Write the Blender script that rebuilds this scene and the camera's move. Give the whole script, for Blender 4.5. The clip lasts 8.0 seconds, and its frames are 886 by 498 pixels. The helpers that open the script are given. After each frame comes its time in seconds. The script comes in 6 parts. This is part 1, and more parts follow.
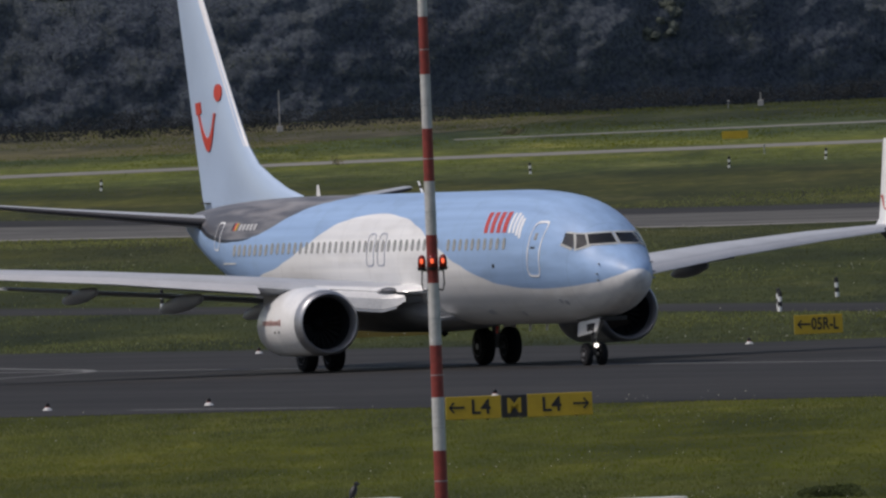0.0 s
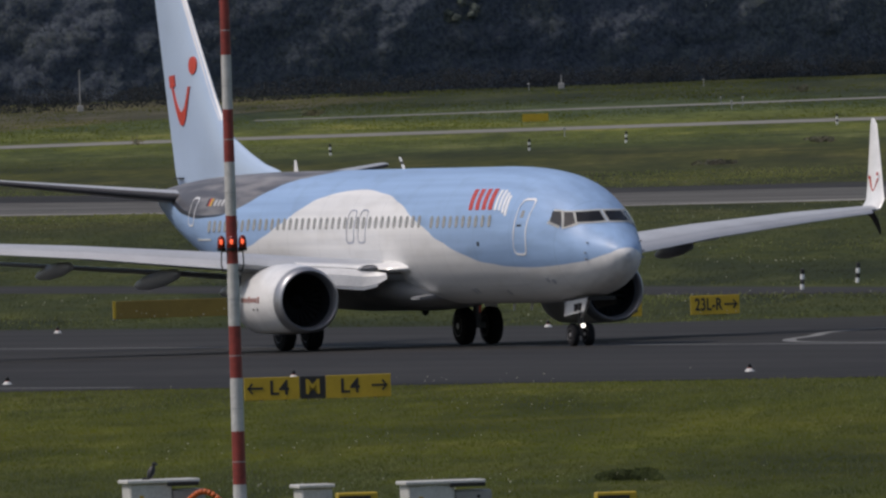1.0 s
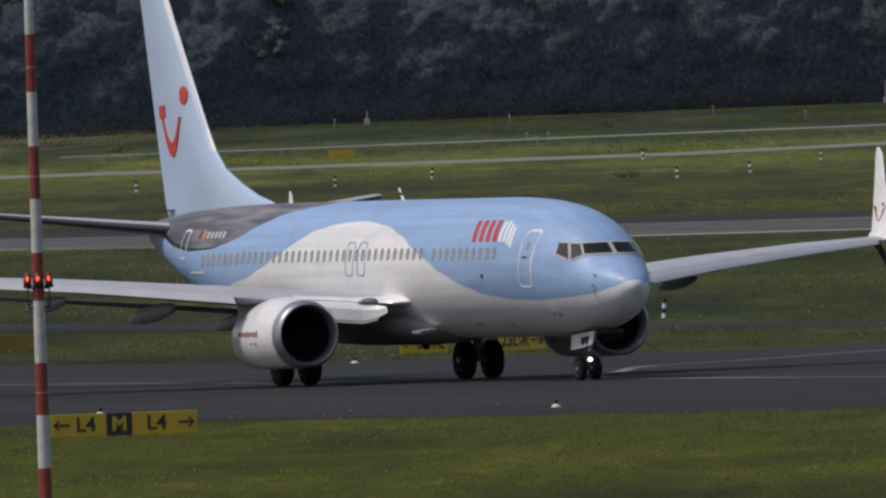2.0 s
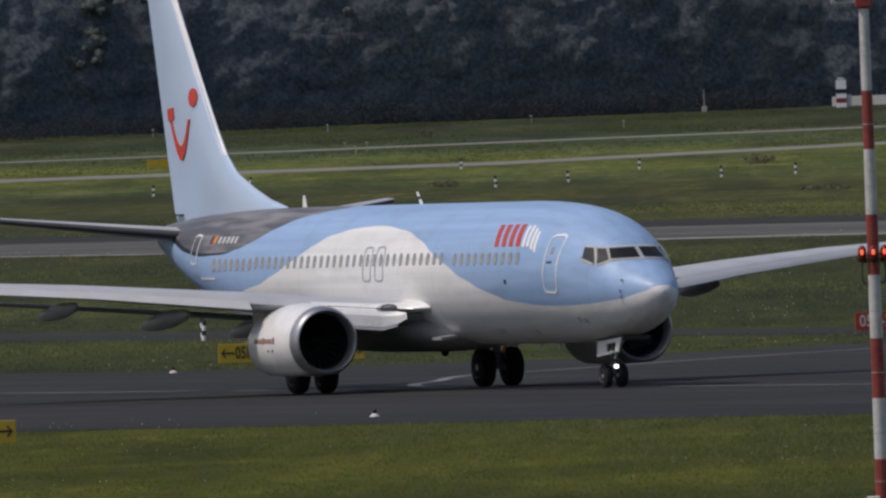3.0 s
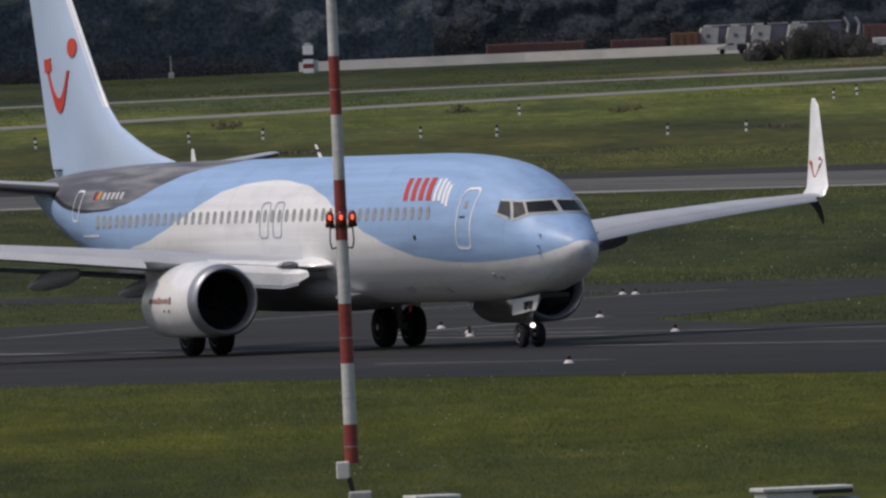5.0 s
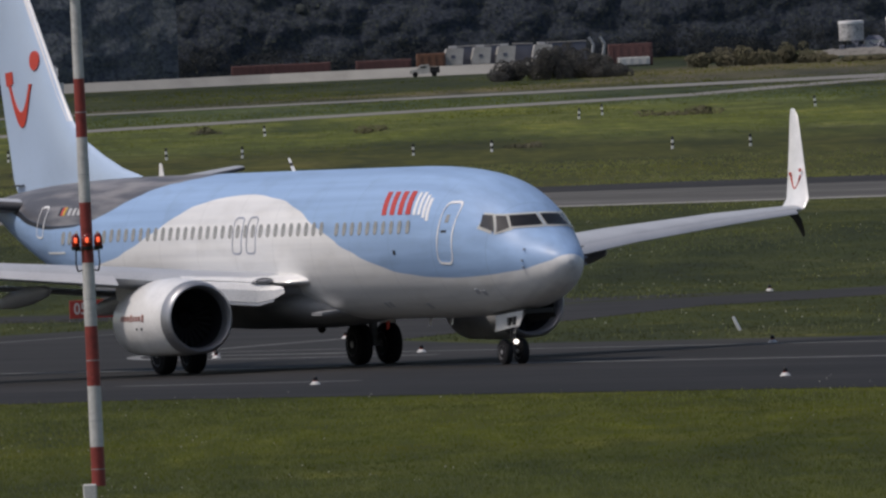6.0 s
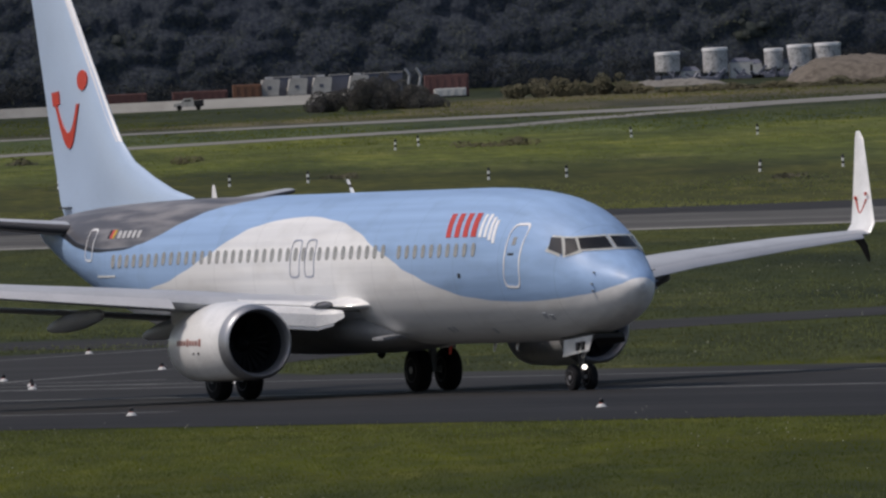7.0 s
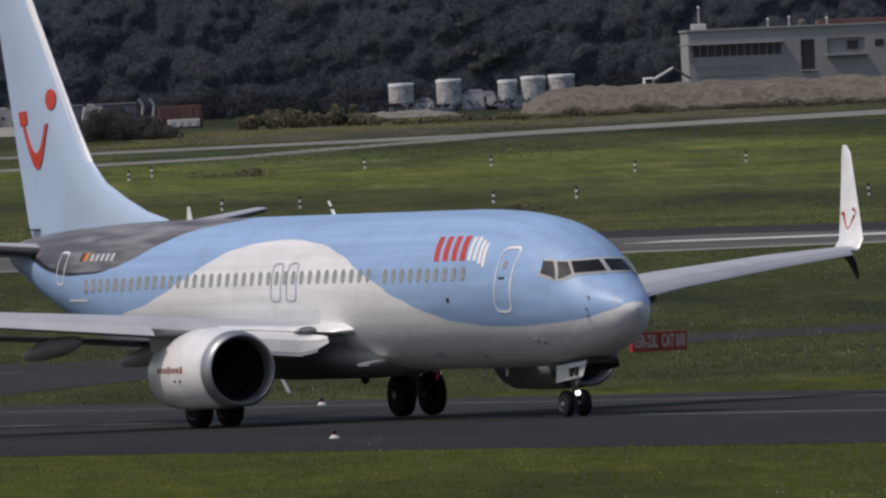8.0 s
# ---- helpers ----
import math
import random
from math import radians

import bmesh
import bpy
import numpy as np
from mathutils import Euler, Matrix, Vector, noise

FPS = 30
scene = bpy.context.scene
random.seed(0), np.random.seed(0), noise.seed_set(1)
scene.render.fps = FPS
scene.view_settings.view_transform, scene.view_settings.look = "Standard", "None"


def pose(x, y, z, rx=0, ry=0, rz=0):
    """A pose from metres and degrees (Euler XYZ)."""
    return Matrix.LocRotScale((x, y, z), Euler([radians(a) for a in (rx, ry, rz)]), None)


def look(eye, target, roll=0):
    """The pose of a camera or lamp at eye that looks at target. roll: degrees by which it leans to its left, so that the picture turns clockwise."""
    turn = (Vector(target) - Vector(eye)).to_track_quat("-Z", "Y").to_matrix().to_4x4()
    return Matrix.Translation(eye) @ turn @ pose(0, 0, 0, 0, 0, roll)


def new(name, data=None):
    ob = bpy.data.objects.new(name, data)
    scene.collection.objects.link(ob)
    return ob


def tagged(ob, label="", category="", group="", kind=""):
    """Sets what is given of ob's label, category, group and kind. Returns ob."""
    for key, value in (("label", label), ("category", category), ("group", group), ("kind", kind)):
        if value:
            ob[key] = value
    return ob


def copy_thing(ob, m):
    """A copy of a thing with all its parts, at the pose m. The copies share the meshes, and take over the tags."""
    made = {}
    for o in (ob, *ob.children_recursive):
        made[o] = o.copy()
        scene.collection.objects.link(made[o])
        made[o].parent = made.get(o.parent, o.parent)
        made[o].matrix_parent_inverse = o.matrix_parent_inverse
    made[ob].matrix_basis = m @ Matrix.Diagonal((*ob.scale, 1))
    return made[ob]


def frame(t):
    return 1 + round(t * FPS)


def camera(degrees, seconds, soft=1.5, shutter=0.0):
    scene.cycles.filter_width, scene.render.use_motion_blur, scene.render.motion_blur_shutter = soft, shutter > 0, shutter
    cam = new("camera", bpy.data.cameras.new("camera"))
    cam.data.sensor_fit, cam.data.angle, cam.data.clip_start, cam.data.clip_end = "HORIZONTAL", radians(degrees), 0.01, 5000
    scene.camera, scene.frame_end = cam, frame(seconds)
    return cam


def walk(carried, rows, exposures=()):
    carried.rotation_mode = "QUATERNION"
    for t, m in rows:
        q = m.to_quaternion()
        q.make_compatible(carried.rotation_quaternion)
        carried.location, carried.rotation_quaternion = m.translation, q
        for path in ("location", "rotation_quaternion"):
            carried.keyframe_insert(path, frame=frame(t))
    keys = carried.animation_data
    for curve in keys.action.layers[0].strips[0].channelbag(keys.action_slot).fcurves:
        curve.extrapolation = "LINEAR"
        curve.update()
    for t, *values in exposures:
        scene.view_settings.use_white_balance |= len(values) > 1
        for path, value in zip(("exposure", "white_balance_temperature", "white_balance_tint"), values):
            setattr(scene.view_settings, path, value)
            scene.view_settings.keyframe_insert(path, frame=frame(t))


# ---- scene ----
cam = camera(2.0387, 8.0, soft=2.5)

EYE = Vector((0.0, 0.0, 7.277))
# seconds, metres rolled by the airliner, pan, tilt and roll of the tripod head in degrees
TIMES = [(0, -0.04, -1.8664, -0.2819, 2.246), (0.5, 7.61, -1.6621, -0.3363, 2.063), (1, 15.18, -1.4069, -0.3409, 1.84), (1.5, 23.01, -1.1745, -0.3013, 1.90),
         (3, 46.34, -0.5400, -0.2651, 2.048), (3.5, 54.24, -0.2930, -0.2835, 2.083), (4, 62.20, 0.0020, -0.3071, 2.103), (4.5, 70.07, 0.3409, -0.3677, 2.253),
         (5, 77.83, 0.6807, -0.3894, 2.334), (6.5, 101.38, 1.4913, -0.3404, 2.649), (7, 109.35, 1.6928, -0.3129, 2.585), (7.5, 117.19, 1.9853, -0.2761, 2.640),
         (8, 125.05, 2.3088, -0.2682, 2.487)]


def aim(pan, tilt, roll):
    a, b = radians(pan), radians(tilt)
    return look(EYE, EYE + 100 * Vector((math.sin(a) * math.cos(b), math.cos(a) * math.cos(b), math.sin(b))), -roll)


walk(cam, [(t, aim(pan, tilt, roll)) for t, _, pan, tilt, roll in TIMES], [(0, 0.0, 6820, 14.5), (8, 0.0, 6820, 14.5)])

# ---- light ----
SUN_AZ, SUN_EL = radians(-104), radians(56)   # azimuth from +y towards +x
world = bpy.data.worlds.new("sky")
scene.world = world
world.use_nodes = True
wn = world.node_tree.nodes
sky = wn.new("ShaderNodeTexSky")
sky.sky_type, sky.sun_disc = "NISHITA", False
sky.sun_elevation, sky.sun_rotation = SUN_EL, SUN_AZ
sky.dust_density, sky.air_density = 2.0, 1.0
world.node_tree.links.new(sky.outputs["Color"], wn["Background"].inputs["Color"])
wn["Background"].inputs["Strength"].default_value = 0.10
lamp = bpy.data.lights.new("sun", "SUN")
lamp.energy, lamp.angle, lamp.color = 2.2, radians(4.0), (1.0, 0.955, 0.90)
sun = new("sun", lamp)
to_sun = Vector((math.sin(SUN_AZ) * math.cos(SUN_EL), math.cos(SUN_AZ) * math.cos(SUN_EL), math.sin(SUN_EL)))
sun.matrix_world = look(to_sun * 200, (0, 0, 0))

# ---- materials ----


def mix_rgb(nt, fac, a, b, blend="MIX"):
    n = nt.nodes.new("ShaderNodeMix")
    n.data_type, n.blend_type = "RGBA", blend
    for sock, value in ((n.inputs[0], fac), (n.inputs[6], a), (n.inputs[7], b)):
        if hasattr(value, "is_linked"):
            nt.links.new(value, sock)
        else:
            sock.default_value = value if not isinstance(value, tuple) else (*value, 1)[:4]
    return n.outputs[2]


def noise_fac(nt, coords, scale, lo=0.35, hi=0.65, detail=4, stretch=None):
    if stretch:
        m = nt.nodes.new("ShaderNodeMapping")
        m.inputs["Scale"].default_value = stretch
        nt.links.new(coords, m.inputs["Vector"])
        coords = m.outputs["Vector"]
    n = nt.nodes.new("ShaderNodeTexNoise")
    n.inputs["Scale"].default_value, n.inputs["Detail"].default_value = scale, detail
    nt.links.new(coords, n.inputs["Vector"])
    r = nt.nodes.new("ShaderNodeMapRange")
    r.inputs["From Min"].default_value, r.inputs["From Max"].default_value = lo, hi
    nt.links.new(n.outputs["Fac"], r.inputs["Value"])
    return r.outputs["Result"]


def surface(name, color, rough=0.5, metal=0.0, vary=0.25, scale=4.0, bump=0.0, bump_scale=40.0, coat=0.0, fine=30.0):
    """A painted or raw surface with wear at two scales."""
    m = bpy.data.materials.new(name)
    m.use_nodes = True
    nt = m.node_tree
    b = nt.nodes["Principled BSDF"]
    co = nt.nodes.new("ShaderNodeTexCoord").outputs["Object"]
    dark = tuple(c * (1 - vary) for c in color)
    col = mix_rgb(nt, noise_fac(nt, co, scale), dark, color)
    col = mix_rgb(nt, noise_fac(nt, co, fine, 0.4, 0.75), col, tuple(min(1, c * (1 + 0.5 * vary)) for c in color))
    nt.links.new(col, b.inputs["Base Color"])
    b.inputs["Roughness"].default_value, b.inputs["Metallic"].default_value = rough, metal
    b.inputs["Specular IOR Level"].default_value = 0.5 if rough < 0.75 else 0.12
    b.inputs["Coat Weight"].default_value, b.inputs["Coat Roughness"].default_value = coat, 0.12
    if bump:
        n = nt.nodes.new("ShaderNodeTexNoise")
        n.inputs["Scale"].default_value = bump_scale
        nt.links.new(co, n.inputs["Vector"])
        bp = nt.nodes.new("ShaderNodeBump")
        bp.inputs["Strength"].default_value, bp.inputs["Distance"].default_value = bump, 0.02
        nt.links.new(n.outputs["Fac"], bp.inputs["Height"])
        nt.links.new(bp.outputs["Normal"], b.inputs["Normal"])
    return m


def glow(name, color, strength):
    m = bpy.data.materials.new(name)
    m.use_nodes = True
    b = m.node_tree.nodes["Principled BSDF"]
    b.inputs["Base Color"].default_value = (*color, 1)
    b.inputs["Emission Color"].default_value, b.inputs["Emission Strength"].default_value = (*color, 1), strength
    return m


BLUE, PALE, WHITE, GREY = (0.285, 0.435, 0.67), (0.43, 0.55, 0.72), (0.78, 0.78, 0.77), (0.075, 0.075, 0.085)


def livery():
    """Airliner skin: white belly wave, light blue above, dark grey tail cone, faint frames and painted reflection
    streaks.
    """
    m = bpy.data.materials.new("livery")
    m.use_nodes = True
    nt = m.node_tree
    b = nt.nodes["Principled BSDF"]
    co = nt.nodes.new("ShaderNodeTexCoord").outputs["Object"]
    sep = nt.nodes.new("ShaderNodeSeparateXYZ")
    nt.links.new(co, sep.inputs[0])
    run = nt.nodes.new("ShaderNodeMapRange")
    run.inputs["From Min"].default_value, run.inputs["From Max"].default_value = -38, 0
    nt.links.new(sep.outputs["X"], run.inputs["Value"])

    def edge(points, soft=0.012):
        ramp = nt.nodes.new("ShaderNodeValToRGB")
        ramp.color_ramp.interpolation = "CARDINAL"
        e = ramp.color_ramp.elements
        while len(e) < len(points):
            e.new(0.5)
        for el, (x, z) in zip(e, points):
            el.position = (x + 38) / 38
        for el, (x, z) in zip(e, points):
            el.color = (z / 6, z / 6, z / 6, 1)
        nt.links.new(run.outputs[0], ramp.inputs[0])
        up = nt.nodes.new("ShaderNodeMath")
        up.operation = "MULTIPLY"
        nt.links.new(ramp.outputs[0], up.inputs[0])
        up.inputs[1].default_value = 6
        sub = nt.nodes.new("ShaderNodeMath")
        sub.operation = "SUBTRACT"
        nt.links.new(sep.outputs["Z"], sub.inputs[0])
        nt.links.new(up.outputs[0], sub.inputs[1])
        r = nt.nodes.new("ShaderNodeMapRange")
        r.inputs["From Min"].default_value, r.inputs["From Max"].default_value = -soft, soft
        nt.links.new(sub.outputs[0], r.inputs["Value"])
        return r.outputs[0]

    white = edge([(-38, 0.2), (-33, 1.7), (-30, 2.5), (-27.6, 2.9), (-25.6, 3.21), (-24.2, 3.57), (-22.9, 3.95), (-21.6, 4.36), (-20.3, 4.59),
                  (-18.1, 4.72), (-16.4, 4.64), (-14.75, 4.44), (-13.2, 4.03), (-11.1, 3.4), (-9.75, 3.01), (-7.9, 2.62), (-6.3, 2.44),
                  (-4.8, 2.36), (-3.3, 2.36), (-2.0, 2.43), (-1.0, 2.54), (-0.25, 2.74), (0, 2.9)])
    grey = edge([(-38, 4.75), (-34.8, 4.62), (-33.5, 4.35), (-31.9, 4.13), (-29.8, 4.07), (-27.8, 4.2), (-26.5, 4.53), (-25.35, 4.85), (-24.4, 5.05),
                 (-23.6, 5.14), (-22.4, 5.31), (-21, 5.7), (0, 5.9)])
    col = mix_rgb(nt, white, WHITE, BLUE)
    col = mix_rgb(nt, grey, col, GREY)
    low = edge([(-38, 4.55), (-34.8, 4.45), (-33.5, 4.2), (-31.9, 4.01), (-30.5, 3.98), (-28.4, 4.12), (-27.0, 4.6), (-24, 5.9), (0, 5.9)])
    band = nt.nodes.new("ShaderNodeMath")
    band.operation = "SUBTRACT"
    band.use_clamp = True
    nt.links.new(low, band.inputs[0])
    nt.links.new(grey, band.inputs[1])
    col = mix_rgb(nt, band.outputs[0], col, (0.012, 0.013, 0.02))
    # pale streaks on the grey tail are glossy reflections mixed into the colour
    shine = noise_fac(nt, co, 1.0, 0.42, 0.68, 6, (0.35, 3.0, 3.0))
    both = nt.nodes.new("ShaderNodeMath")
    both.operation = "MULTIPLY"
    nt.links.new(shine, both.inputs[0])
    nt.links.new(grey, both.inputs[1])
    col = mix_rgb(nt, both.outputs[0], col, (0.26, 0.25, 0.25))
    # lengthwise streaks imitate cloud reflections in the colour
    streak = noise_fac(nt, co, 1.0, 0.36, 0.68, 5, (0.07, 3.4, 3.4))
    col = mix_rgb(nt, streak, col, mix_rgb(nt, 1.0, col, (0.80, 0.81, 0.83), "MULTIPLY"))
    belly = noise_fac(nt, co, 1.6, 0.5, 0.8, 6, (0.4, 1, 1))
    col = mix_rgb(nt, belly, col, mix_rgb(nt, 1.0, col, (0.84, 0.83, 0.81), "MULTIPLY"))
    # skin joints every 2 m or so
    w = nt.nodes.new("ShaderNodeMath")
    w.operation = "PINGPONG"
    nt.links.new(sep.outputs["X"], w.inputs[0])
    w.inputs[1].default_value = 1.27
    j = nt.nodes.new("ShaderNodeMapRange")
    j.inputs["From Min"].default_value, j.inputs["From Max"].default_value = 0.006, 0.02
    nt.links.new(w.outputs[0], j.inputs["Value"])
    col = mix_rgb(nt, j.outputs[0], mix_rgb(nt, 1.0, col, (0.8, 0.8, 0.8), "MULTIPLY"), col)
    nt.links.new(col, b.inputs["Base Color"])
    n = nt.nodes.new("ShaderNodeTexNoise")
    n.inputs["Scale"].default_value = 1.4
    nt.links.new(co, n.inputs["Vector"])
    bp = nt.nodes.new("ShaderNodeBump")
    bp.inputs["Strength"].default_value, bp.inputs["Distance"].default_value = 0.12, 0.02
    nt.links.new(n.outputs["Fac"], bp.inputs["Height"])
    nt.links.new(bp.outputs["Normal"], b.inputs["Normal"])
    b.inputs["Roughness"].default_value, b.inputs["Coat Weight"].default_value, b.inputs["Coat Roughness"].default_value = 0.5, 0.12, 0.3
    return m


def grassy(name, a, b_, c, big=0.02, small=1.5, island=False, thin=False, leaf=False, patch=None):
    m = bpy.data.materials.new(name)
    m.use_nodes = True
    nt = m.node_tree
    b = nt.nodes["Principled BSDF"]
    co = nt.nodes.new("ShaderNodeTexCoord").outputs["Object"]
    col = mix_rgb(nt, noise_fac(nt, co, big, 0.38, 0.62, 5), a, b_)
    col = mix_rgb(nt, noise_fac(nt, co, big * 5, 0.5, 0.72, 4), col, c)
    # broad mown and unmown swathes
    swath = noise_fac(nt, co, 1.0, 0.42, 0.62, 4, (0.010, 0.012, 0.0))
    col = mix_rgb(nt, swath, mix_rgb(nt, 1.0, col, ((0.84, 0.88, 0.95) if not leaf else (0.95, 0.96, 0.98)), "MULTIPLY"), mix_rgb(nt, 1.0, col, ((1.24, 1.22, 1.0) if not leaf else (1.06, 1.05, 1.0)), "MULTIPLY"))
    if patch:      # damp dark tussocks and drier, paler growth
        col = mix_rgb(nt, noise_fac(nt, co, 1.0, 0.47, 0.66, 6, (patch[0], patch[1], 0.0)), col, mix_rgb(nt, 1.0, col, (0.56, 0.60, 0.68), "MULTIPLY"))
        col = mix_rgb(nt, noise_fac(nt, co, 1.0, 0.52, 0.70, 6, (patch[0] * 1.7, patch[1] * 1.3, 3.0)), col, mix_rgb(nt, 1.0, col, (1.55, 1.42, 1.6), "MULTIPLY"))
    if island:
        g = nt.nodes.new("ShaderNodeNewGeometry")
        r = nt.nodes.new("ShaderNodeMapRange")
        r.inputs["To Min"].default_value, r.inputs["To Max"].default_value = 0.0, 0.75
        nt.links.new(g.outputs["Random Per Island"], r.inputs["Value"])
        col = mix_rgb(nt, r.outputs[0], col, mix_rgb(nt, 1.0, col, (0.78, 0.80, 0.74), "MULTIPLY"))
        if leaf:      # no two crowns alike in tone
            col = mix_rgb(nt, noise_fac(nt, co, 2.6, 0.36, 0.64, 6), mix_rgb(nt, 1.0, col, (0.66, 0.68, 0.74), "MULTIPLY"), mix_rgb(nt, 1.0, col, (1.28, 1.28, 1.18), "MULTIPLY"))
            each = nt.nodes.new("ShaderNodeObjectInfo").outputs["Random"]
            col = mix_rgb(nt, each, mix_rgb(nt, 1.0, col, (0.78, 0.80, 0.90), "MULTIPLY"), mix_rgb(nt, 1.0, col, (1.30, 1.25, 1.05), "MULTIPLY"))
    else:
        col = mix_rgb(nt, noise_fac(nt, co, small, 0.3, 0.7, 3), col, mix_rgb(nt, 1.0, col, (0.6, 0.65, 0.5), "MULTIPLY"))
    nt.links.new(col, b.inputs["Base Color"])
    b.inputs["Roughness"].default_value = 0.85
    b.inputs["Specular IOR Level"].default_value = 0.1
    if island:    # sprays and blades shade as the soft mass they belong to
        nrm = nt.nodes.new("ShaderNodeNewGeometry").outputs["Normal"]
        sc = nt.nodes.new("ShaderNodeVectorMath")
        sc.operation = "MULTIPLY_ADD"
        nt.links.new(nrm, sc.inputs[0])
        sc.inputs[1].default_value = (0.28, 0.28, 0.28) if leaf else (0.3, 0.3, 0.3)
        sc.inputs[2].default_value = (0.0, -0.55, 0.25) if leaf else (0, -0.15, 0.75)
        un = nt.nodes.new("ShaderNodeVectorMath")
        un.operation = "NORMALIZE"
        nt.links.new(sc.outputs[0], un.inputs[0])
        nt.links.new(un.outputs[0], b.inputs["Normal"])
        if leaf:      # the small relief of leaves on a crown
            tex = nt.nodes.new("ShaderNodeTexNoise")
            tex.inputs["Scale"].default_value, tex.inputs["Detail"].default_value, tex.inputs["Roughness"].default_value = 2.2, 6, 0.7
            nt.links.new(co, tex.inputs["Vector"])
            bp = nt.nodes.new("ShaderNodeBump")
            bp.inputs["Strength"].default_value, bp.inputs["Distance"].default_value = 0.5, 0.25
            nt.links.new(tex.outputs["Fac"], bp.inputs["Height"])
            nt.links.new(un.outputs[0], bp.inputs["Normal"])
            nt.links.new(bp.outputs["Normal"], b.inputs["Normal"])
    if thin:      # thin blades let light through
        tr = nt.nodes.new("ShaderNodeBsdfTranslucent")
        nt.links.new(mix_rgb(nt, 1.0, col, (0.8, 0.8, 0.8), "MULTIPLY") if leaf else col, tr.inputs["Color"])
        mx = nt.nodes.new("ShaderNodeMixShader")
        mx.inputs[0].default_value = 0.35 if leaf else 0.5
        nt.links.new(b.outputs[0], mx.inputs[1])
        nt.links.new(tr.outputs[0], mx.inputs[2])
        nt.links.new(mx.outputs[0], nt.nodes["Material Output"].inputs["Surface"])
    return m


M_SKIN = livery()
M_BLUE = surface("light_blue_paint", BLUE, 0.35, vary=0.12, scale=0.8, coat=0.5)
M_PALE = surface("pale_blue_paint", PALE, 0.35, vary=0.10, scale=0.5, coat=0.5)
M_WHITE = surface("white_paint", WHITE, 0.35, vary=0.22, scale=1.6, coat=0.4)
M_WINGTOP = surface("wing_grey_paint", (0.42, 0.44, 0.47), 0.45, vary=0.2, scale=0.9)
M_ALU = surface("bare_aluminium", (0.62, 0.63, 0.65), 0.38, 0.9, vary=0.15, scale=1.0)
M_LIP = surface("dull_inlet_lip", (0.36, 0.37, 0.39), 0.42, 0.75, vary=0.12, scale=2)
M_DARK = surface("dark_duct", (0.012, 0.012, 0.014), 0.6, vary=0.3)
# fan metal is coloured near black for the shade deep in the inlet
M_FAN = surface("fan_shade_black", (0.012, 0.012, 0.013), 0.6, 0.3, vary=0.3)
M_STEEL = surface("gear_steel", (0.35, 0.36, 0.38), 0.45, 0.3, vary=0.3)
# strut colour is darkened for the shade around the nose gear
M_STRUT = surface("shaded_strut", (0.07, 0.07, 0.075), 0.55, 0.3, vary=0.3)
M_RIM = surface("wheel_rim", (0.30, 0.30, 0.31), 0.45, 0.4, vary=0.25)
M_RUBBER = surface("tyre_rubber", (0.018, 0.018, 0.02), 0.85, vary=0.3, scale=8)
# side panes paler than the windscreen: sky reflection put into the glass colour
M_SCREEN = surface("windscreen_glass", (0.03, 0.032, 0.036), 0.22, vary=0.1)
M_GLASS = surface("cockpit_glass", (0.075, 0.077, 0.08), 0.10, vary=0.1, coat=1.0)
M_WINDOW = surface("cabin_window_blind", (0.30, 0.30, 0.29), 0.25, vary=0.25, scale=1.3)
M_LENS = surface("lamp_lens", (0.24, 0.24, 0.25), 0.12, vary=0.3, scale=9, coat=1.0)
M_CREAM = surface("window_surround", (0.74, 0.75, 0.72), 0.45, vary=0.1)
M_RED = surface("logo_red", (0.52, 0.045, 0.025), 0.4, vary=0.12)
M_LETTER = surface("logo_white", (0.80, 0.80, 0.80), 0.4, vary=0.08)
M_BLACK = surface("black_paint", (0.012, 0.012, 0.014), 0.5, vary=0.2)
M_GOLD = surface("gold_paint", (0.55, 0.36, 0.05), 0.5, vary=0.1)
M_TAXI = glow("taxi_light_glow", (1.0, 0.97, 0.9), 2.2)
M_REDLAMP = glow("red_lamp_glow", (1.0, 0.13, 0.05), 1.1)

# ---- helpers ----


def mesh_from(bm, name, material, smooth=True):
    me = bpy.data.meshes.new(name)
    bmesh.ops.recalc_face_normals(bm, faces=bm.faces)
    bm.normal_update()
    for e in bm.edges:
        if len(e.link_faces) == 2 and e.calc_face_angle(0.0) > 0.6:
            e.smooth = False
    bm.to_mesh(me)
    bm.free()
    smooth = smooth and len(me.polygons) > 30
    for p in me.polygons:
        p.use_smooth = smooth
    me.materials.append(material)
    return me


def part(name, bm, material, parent, label="", smooth=True):
    ob = new(name, mesh_from(bm, name, material, smooth))
    ob.parent = parent
    return tagged(ob, label)


def thing(name, label, category, m, group="", kind=""):
    ob = new(name)
    ob.matrix_world = m
    return tagged(ob, label, category, group, kind)


def loft(rings, caps=True, bm=None):
    bm = bm or bmesh.new()
    vs = [[bm.verts.new(p) for p in r] for r in rings]
    n = len(rings[0])
    for a, b in zip(vs, vs[1:]):
        for i in range(n):
            bm.faces.new((a[i], a[(i + 1) % n], b[(i + 1) % n], b[i]))
    if caps:
        bm.faces.new(vs[0])
        bm.faces.new(vs[-1])
    return bm


